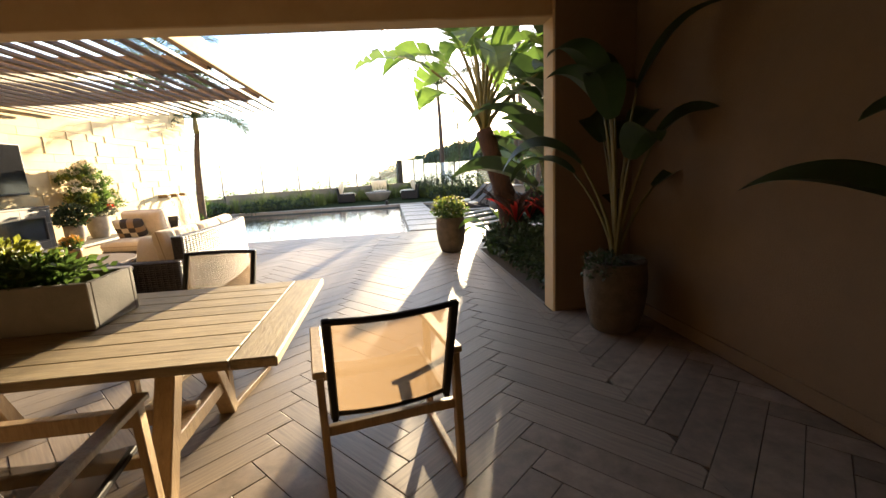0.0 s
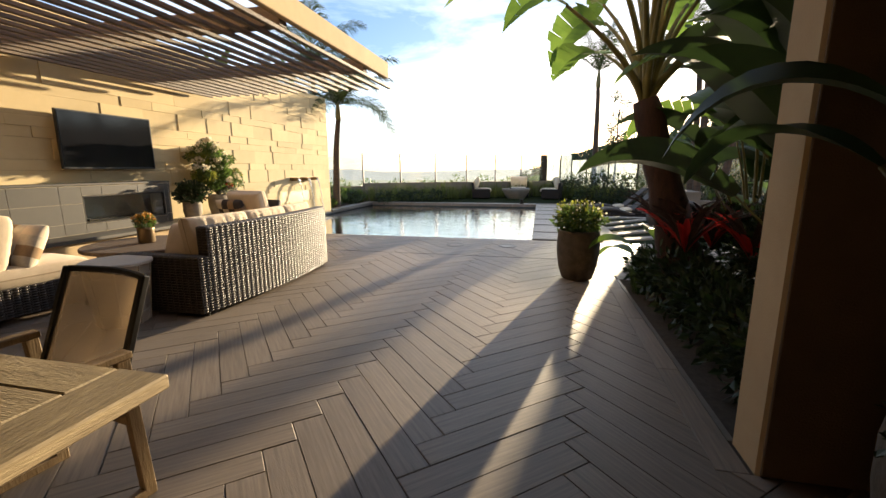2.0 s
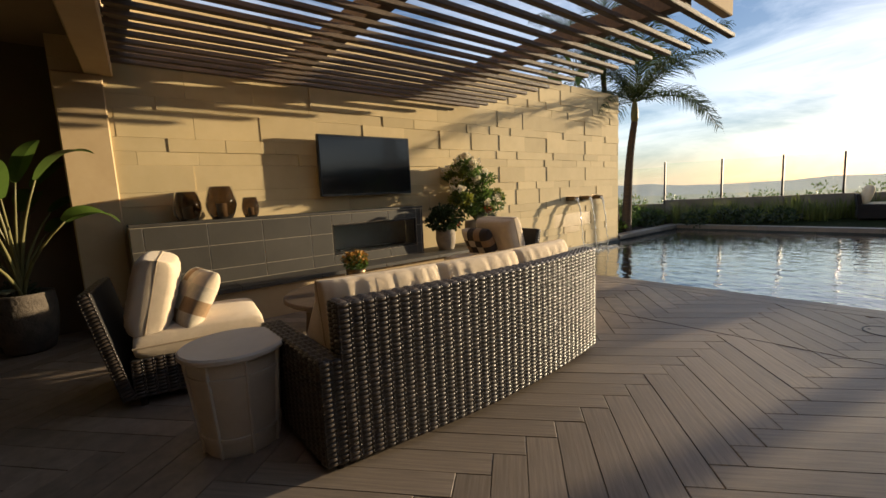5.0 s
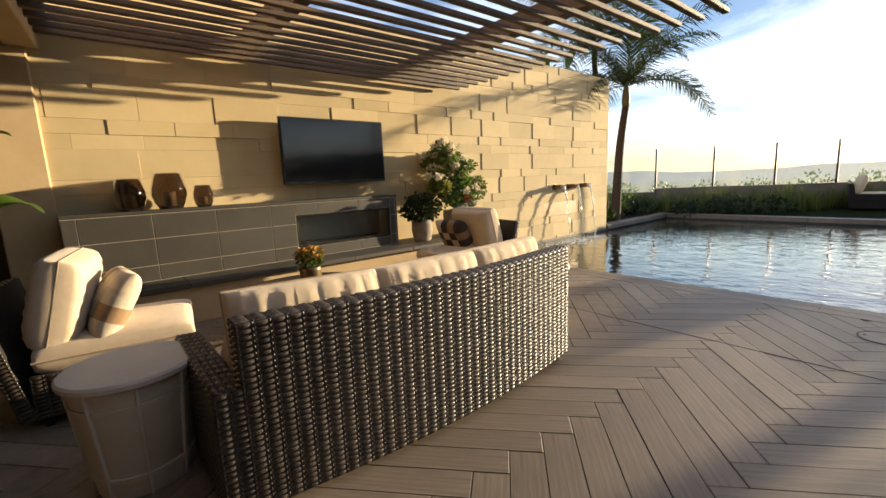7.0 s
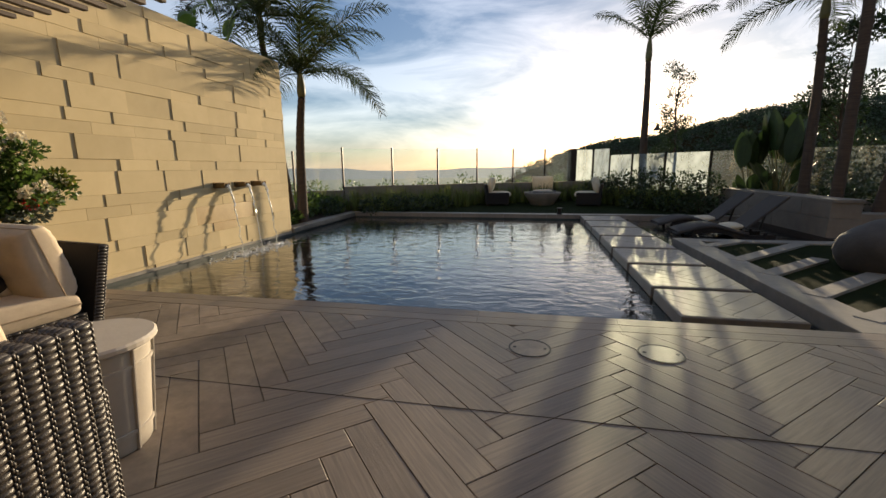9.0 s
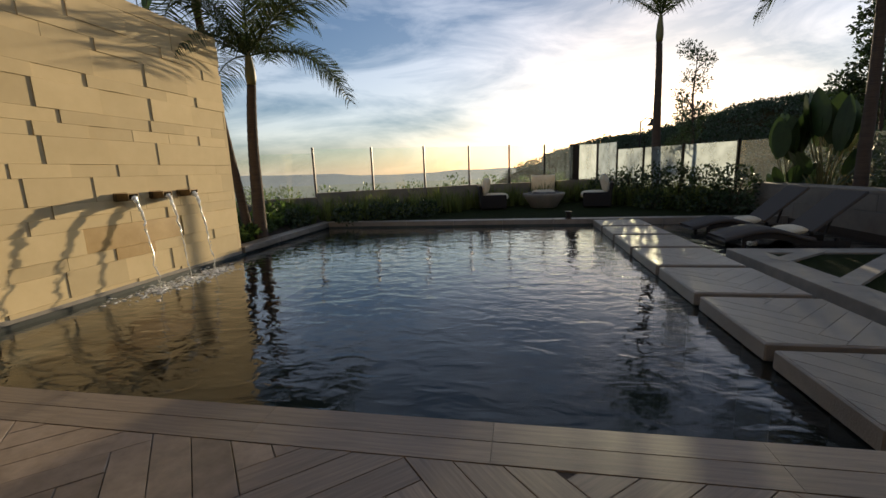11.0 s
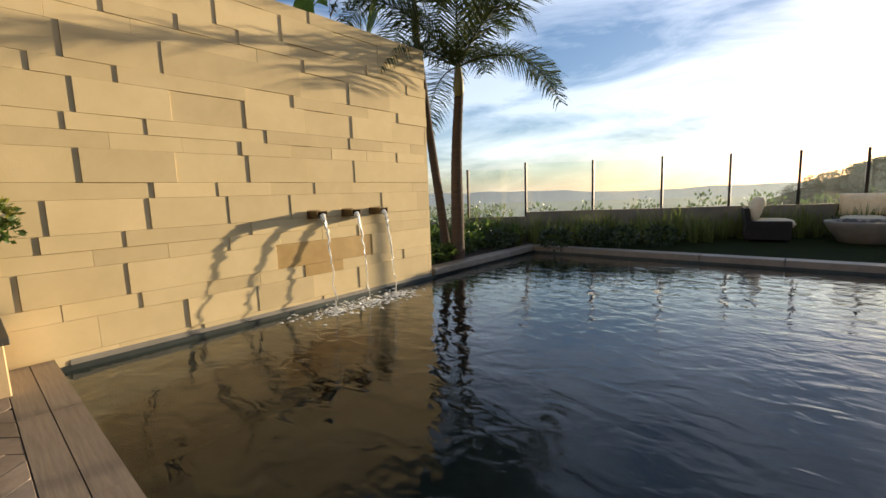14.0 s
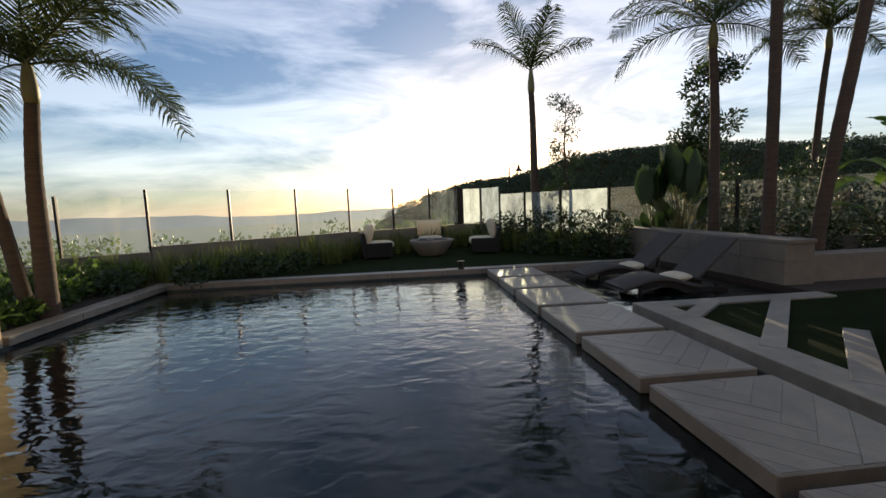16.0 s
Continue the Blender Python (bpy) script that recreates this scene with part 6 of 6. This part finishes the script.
def bed_planting():
    rng = random.Random(70)
    # a dense low hedge along the house bed
    k = 0
    for y in (3.45, 3.95, 4.45, 4.95, 5.45, 5.95):
        for x in (0.98, 1.55, 2.2, 2.9, 3.7):
            if x > 2.5 and y < 4.3:
                continue
            h = (0.66 if x < 1.2 else 1.0 + 0.25 * rng.random()) * (0.75 if y > 5.6 and x < 1.2 else 1)
            t = thing("bed_shrub", (x, y, -0.03), "dense dark glossy shrub in the house bed", "shrub", "shrubs in the bed")
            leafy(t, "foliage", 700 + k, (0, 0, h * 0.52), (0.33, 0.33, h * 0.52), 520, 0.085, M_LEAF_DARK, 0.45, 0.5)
            k += 1
    for x, y in ((0.92, 4.85), (0.95, 5.35), (1.2, 5.1), (1.3, 4.6), (1.0, 5.7), (1.4, 5.5)):
        t = thing("bromeliad", (x, y, 0.62), "bromeliad with red and dark maroon strap leaves", "plant", "bromeliads in the bed")
        for m, n, s in ((M_RED, 11, 0.36), (M_FIBRE, 16, 0.50)):
            for q in range(n):
                a = 2.4 * q + rng.random()
                bm = bmesh.new()
                blade(bm, (0, 0, 0), (math.cos(a), math.sin(a), 1.9), s * rng.uniform(0.9, 1.5), 0.055, 1.0, 0.3, 0, rng, 6)
                part("leaf", bm, m, t)
    # arching grass at the bed's corner
    for x, y in ((0.85, 6.05), (1.2, 6.18), (0.82, 5.75)):
        t = thing("grass_clump", (x, y, -0.03), "arching green grass clump at the bed's corner", "grass", "grass clumps in the bed")
        bm = bmesh.new()
        tuft(bm, rng, (0, 0, 0), 0.38, 90, 0.3, 0.007)
        part("tuft", bm, M_LEAF, t)


bed_planting()


def along(points, step):
    """Points at even steps along a polyline, with the way across it."""
    for (x1, y1), (x2, y2) in zip(points, points[1:]):
        d = math.hypot(x2 - x1, y2 - y1)
        n = max(1, int(d / step))
        for i in range(n):
            f = (i + 0.5) / n
            yield x1 + (x2 - x1) * f, y1 + (y2 - y1) * f, (y2 - y1) / d, -(x2 - x1) / d


def garden_edges():
    rng = random.Random(90)
    bm = bmesh.new()
    for x, y, nx, ny in along(FENCE[2:15], 0.24):
        for row in ((0.35, 0.75, 1.15) if x < -4.5 or x > 1.0 else (0.3, 0.6)):
            tuft(bm, rng, (x + nx * row + rng.uniform(-.1, .1), y + ny * row + rng.uniform(-.1, .1), -0.02), rng.uniform(0.55, 0.92) * (1 - 0.12 * row), 34, 0.34, 0.009)
    tagged(part("ornamental_grass", bm, M_GRASS), "sunlit ornamental grass border along the glass fence", "grass", "", "stuff")
    # darker mounded shrubs before the grass
    k = 0
    for x, y, nx, ny in along(FENCE[2:6], 0.75):
        t = thing("border_shrub", (x + nx * 1.75, y + ny * 1.75, -0.02), "low dark green mound in the pool border", "shrub", "mounds along the border")
        leafy(t, "foliage", 800 + k, (0, 0, 0.24), (0.42, 0.38, 0.28), 330, 0.09, M_LEAF_DARK, 0.45)
        k += 1
    for x, y, h in ((-7.75, 14.1, 0.35), (-7.9, 15.7, 0.5), (-8.1, 16.5, 0.55), (-8.6, 15.4, 0.6), (-9.1, 16.3, 0.6), (-7.8, 17.2, 0.5), (-9.6, 15.2, 0.7), (-8.4, 17.4, 0.6), (-10.4, 16.0, 0.7), (-7.7, 14.6, 0.3)):
        t = thing("bed_shrub", (x, y, -0.02), "leafy green shrub in the mulch by the pool", "shrub", "shrubs by the pool")
        leafy(t, "foliage", 830 + k, (0, 0, h * 0.5), (0.42, 0.42, h * 0.55), 420, 0.11, M_LEAF, 0.4)
        k += 1
    # bushes on the slope just beyond the glass
    for x, y in ((-11.6, 18.2), (-10.4, 18.9), (-9.6, 19.6), (-8.2, 19.9), (-11.0, 20.4), (-7.2, 21.0), (-5.9, 21.6), (-4.6, 22.8), (-12.4, 19.6), (-3.2, 23.2), (-1.9, 24.4), (-0.6, 25.0)):
        t = thing("slope_bush", (x, y, -0.4), "sunlit bush on the slope beyond the glass fence", "bush", "bushes beyond the fence")
        leafy(t, "foliage", 940 + k, (0, 0, 0.62), (0.8, 0.7, 0.75 + 0.25 * rng.random()), 520, 0.12, M_LEAF, 0.35)
        k += 1
    # taller screen of shrubs by the right-hand fence
    for x, y, h in ((0.6, 22.1, 0.9), (1.0, 21.5, 1.1), (1.35, 20.9, 1.2), (1.75, 20.3, 1.25), (2.2, 19.8, 1.3), (2.7, 19.2, 1.25), (3.2, 18.7, 1.2), (2.4, 18.7, 0.55), (2.9, 18.2, 0.5), (1.6, 19.6, 0.5), (5.2, 16.6, 0.95), (5.9, 15.8, 1.1), (6.8, 15.2, 1.2), (8.0, 14.2, 1.4), (9.4, 13.0, 1.6), (6.6, 18.4, 1.5), (7.8, 17.2, 1.7), (9.2, 16.2, 1.9), (5.2, 19.6, 1.9), (6.0, 19.4, 2.0), (6.8, 19.2, 2.1), (7.6, 18.8, 2.2), (8.7, 18.4, 2.3), (9.8, 17.4, 2.3), (6.5, 21.2, 2.4), (8.0, 20.6, 2.6), (3.4, 25.6, 0.8), (4.4, 25.2, 1.0)):
        t = thing("screen_shrub", (x, y, -0.02), "tall leafy shrub in the screen by the fence", "shrub", "screen of shrubs")
        leafy(t, "foliage", 860 + k, (0, 0, h * 0.5), (0.62, 0.6, h * 0.55), int(420 + 300 * h), 0.09, M_LEAF_DARK, 0.2)
        bm = bmesh.new()
        for q in range(4):
            a = rng.uniform(0, 6.28)
            tube(bm, [(0, 0, 0), (0.1 * math.cos(a), 0.1 * math.sin(a), h * 0.4), (0.3 * math.cos(a), 0.3 * math.sin(a), h * 0.8)], [0.02, 0.014, 0.006], 5)
        part("branch", bm, M_TRUNK, t)
        k += 1


garden_edges()


def thin_tree(at, h, crown, n, label, seed, leaf=0.09, material=None):
    """A slender tree: a forked trunk and loose clumps of leaves with gaps."""
    rng = random.Random(seed)
    t = thing("slender_tree", at, label, "tree", "trees by the fence")
    bm = bmesh.new()
    tube(bm, [(0, 0, 0), (0.05, 0.03, h * 0.35), (-0.04, 0.05, h * 0.7), (0.03, 0, h)], [0.06, 0.045, 0.03, 0.008], 8)
    tips = []
    for q in range(16):
        z = h * rng.uniform(0.3, 0.95)
        a = rng.uniform(0, 6.28)
        L = crown * rng.uniform(0.5, 1.0) * (1.15 - 0.6 * z / h)
        e = Vector((L * math.cos(a), L * math.sin(a), z + L * 0.7))
        tube(bm, [(0, 0.03, z), (e.x * .5, e.y * .5, z + L * 0.45), e], [0.018, 0.012, 0.004], 5)
        tips += [e, e * 0.7 + Vector((0, 0, z * 0.3))]
    part("trunk", bm, M_TRUNK, t)
    bm = bmesh.new()
    for e in tips:
        scatter_leaves(bm, rng, e, (crown * 0.34, crown * 0.34, crown * 0.38), n // len(tips), leaf, 0.0, 0.5)
    part("crown", bm, material or M_LEAF_DARK, t)


thin_tree((2.9, 20.9, 0), 4.5, 0.72, 3200, "slender young tree with sparse small leaves", 61, 0.08)
thin_tree((7.4, 20.6, 0), 5.4, 1.15, 5600, "dense leafy tree behind the palms", 62, 0.115)
thin_tree((10.9, 20.4, 0), 2.9, 1.0, 1800, "low broad leafy tree at the garden's corner", 63, 0.13)
thin_tree((-8.9, 13.3, 0), 5.0, 0.6, 420, "thin tree with small dark leaves behind the wall", 64, 0.09)


def hill_scrub():
    """Bushes and small trees over the slope and the hill's crest."""
    rng = random.Random(101)
    bm = bmesh.new()
    cx, cy = -2.0, 12.0
    for k in range(5600):
        ad = rng.uniform(-50, 75) if k < 3000 else rng.uniform(3, 62)
        if k >= 3000:
            r = rng.uniform(105, 200)
        elif ad > -2:
            r = rng.choice((rng.uniform(60, 120), rng.uniform(120, 200), rng.uniform(150, 215), rng.uniform(165, 205)))
        else:
            r = rng.uniform(45, 120)
        a = radians(ad)
        x, y = cx + r * math.sin(a), cy + r * math.cos(a)
        p = (x, y, hill_height(ad, r, x, y) + 0.5)
        s = rng.uniform(1.0, 2.3) * (1.0 if r > 120 else 0.8) * (1.5 if rng.random() < 0.1 else 1)
        scatter_leaves(bm, rng, p, (s * 1.2, s * 1.2, s * 0.75), 54, s * 0.22, 0.1, 0.9)
    tagged(part("hill_scrub", bm, M_LEAF_DARK), "dark scrub and small trees over the hillside", "scrub", "", "stuff")


hill_scrub()


# ---- herringbone plank terrace ----
FLOOR = slab("floor", -7.5, IN_X + 0.3, -5.5, POOL_Y0 - 0.003, -0.25, -0.011, M_GROUT, "grey-brown wood-look planks laid in herringbone", "floor")
slab("floor_side", IN_X + 0.3, 9.0, BED_Y, POOL_Y0, -0.25, -0.011, M_GROUT, "grey-brown plank terrace beyond the bed", "floor")
slab("floor_bed_edge", BED_X - 0.02, BED_X + 0.012, 3.1, BED_Y, -0.25, 0.0, M_COPING, "narrow stone edging of the bed", "trim")


TURN_F = radians(3.5)


def herringbone():
    far = bmesh.new()
    count = 0
    g = 0.0022
    r = random.Random(3)
    areas = ((-7.45, BED_X - 0.16, -5.4, POOL_Y0 - 0.31), (BED_X - 0.16 - 0.0015, 1.40, -5.4, 2.855), (BED_X - 0.16 + 0.003, 8.9, BED_Y + 0.17, POOL_Y0 - 0.31))
    c45 = math.sqrt(0.5)
    ct, st = math.cos(TURN_F), math.sin(TURN_F)      # the rows follow the house front, a little askew
    for k in range(-8, 9):
        for i in range(-70, 40):
            for v in (0, 1):
                ox, oy = i * PW + k * PL, i * PW - k * PL
                if v:
                    w0, w1, h0, h1 = ox, ox + PW, oy + PW, oy + PW + PL
                else:
                    w0, w1, h0, h1 = ox, ox + PL, oy, oy + PW
                w0, w1, h0, h1 = w0 + g, w1 - g, h0 + g, h1 - g
                quad = [(-1.865 + (x - y) * c45 * ct + (x + y) * c45 * st, 7.085 + (x + y) * c45 * ct - (x - y) * c45 * st) for x, y in ((w0, h0), (w1, h0), (w1, h1), (w0, h1))]
                mx, my = sum(p[0] for p in quad) / 4, sum(p[1] for p in quad) / 4
                if not (-9 < mx < 10 and -6.5 < my < 10):
                    continue
                for a in areas:
                    poly = clipped(quad, *a)
                    if len(poly) < 3:
                        continue
                    area = abs(sum(poly[q - 1][0] * poly[q][1] - poly[q][0] * poly[q - 1][1] for q in range(len(poly)))) / 2
                    if area < 0.002:
                        continue
                    dz = r.uniform(-0.0012, 0.0012)
                    near = -3.4 < mx < 0.8 and 0.9 < my < 8.9 and count < 320
                    if near:
                        # each plank lies along its own local x
                        ang = radians(135 if v else 45) - TURN_F
                        ca, sa = math.cos(-ang), math.sin(-ang)
                        bm = bmesh.new()
                        plank_solid(bm, [((x - mx) * ca - (y - my) * sa, (x - mx) * sa + (y - my) * ca) for x, y in poly], -0.012, 0.0)
                        ob = part("plank", bm, M_PLANK, FLOOR)
                        ob.location = (mx, my, dz)
                        ob.rotation_euler = (0, 0, ang)
                        count += 1
                    else:
                        plank_solid(far, [(x, y) for x, y in poly], -0.012, dz)
    ob = part("planks", far, M_PLANKS, FLOOR)
    ob["kind"] = "stuff"
    return count


herringbone()


def border_boards():
    """Straight boards along the pool's edge and along the bed."""
    x = -7.0
    rr = random.Random(6)
    while x < 8.9:
        x2 = min(8.9, x + 1.2)
        for y0, y1 in ((POOL_Y0 - 0.305, POOL_Y0 - 0.155), (POOL_Y0 - 0.152, POOL_Y0)):
            bm = bmesh.new()
            box(bm, (0, 0, -0.02), (x2 - x - 0.002, y1 - y0 - 0.003, 0.04 + rr.uniform(0, .001)))
            ob = part("border_plank", bm, M_PLANK, FLOOR)
            ob.location = ((x + x2) / 2, (y0 + y1) / 2, 0)
        x = x2
    y = 2.856
    while y < BED_Y - 0.05:
        y2 = min(BED_Y + 0.165, y + 1.0)
        bm = bmesh.new()
        box(bm, (0, 0, -0.02), (y2 - y - 0.004, 0.137, 0.04), None, 0.003)
        ob = part("border_plank", bm, M_PLANK, FLOOR)
        ob.location = (BED_X - 0.09, (y + y2) / 2, 0)
        ob.rotation_euler = (0, 0, radians(90))
        y = y2
    x = BED_X - 0.16
    while x < 8.9:
        x2 = min(8.9, x + 1.2)
        bm = bmesh.new()
        box(bm, (0, 0, -0.02), (x2 - x - 0.004, 0.155, 0.0395), None, 0.003)
        ob = part("border_plank", bm, M_PLANK, FLOOR)
        ob.location = ((x + x2) / 2 + 0.16, BED_Y + 0.085, 0)
        x = x2


border_boards()
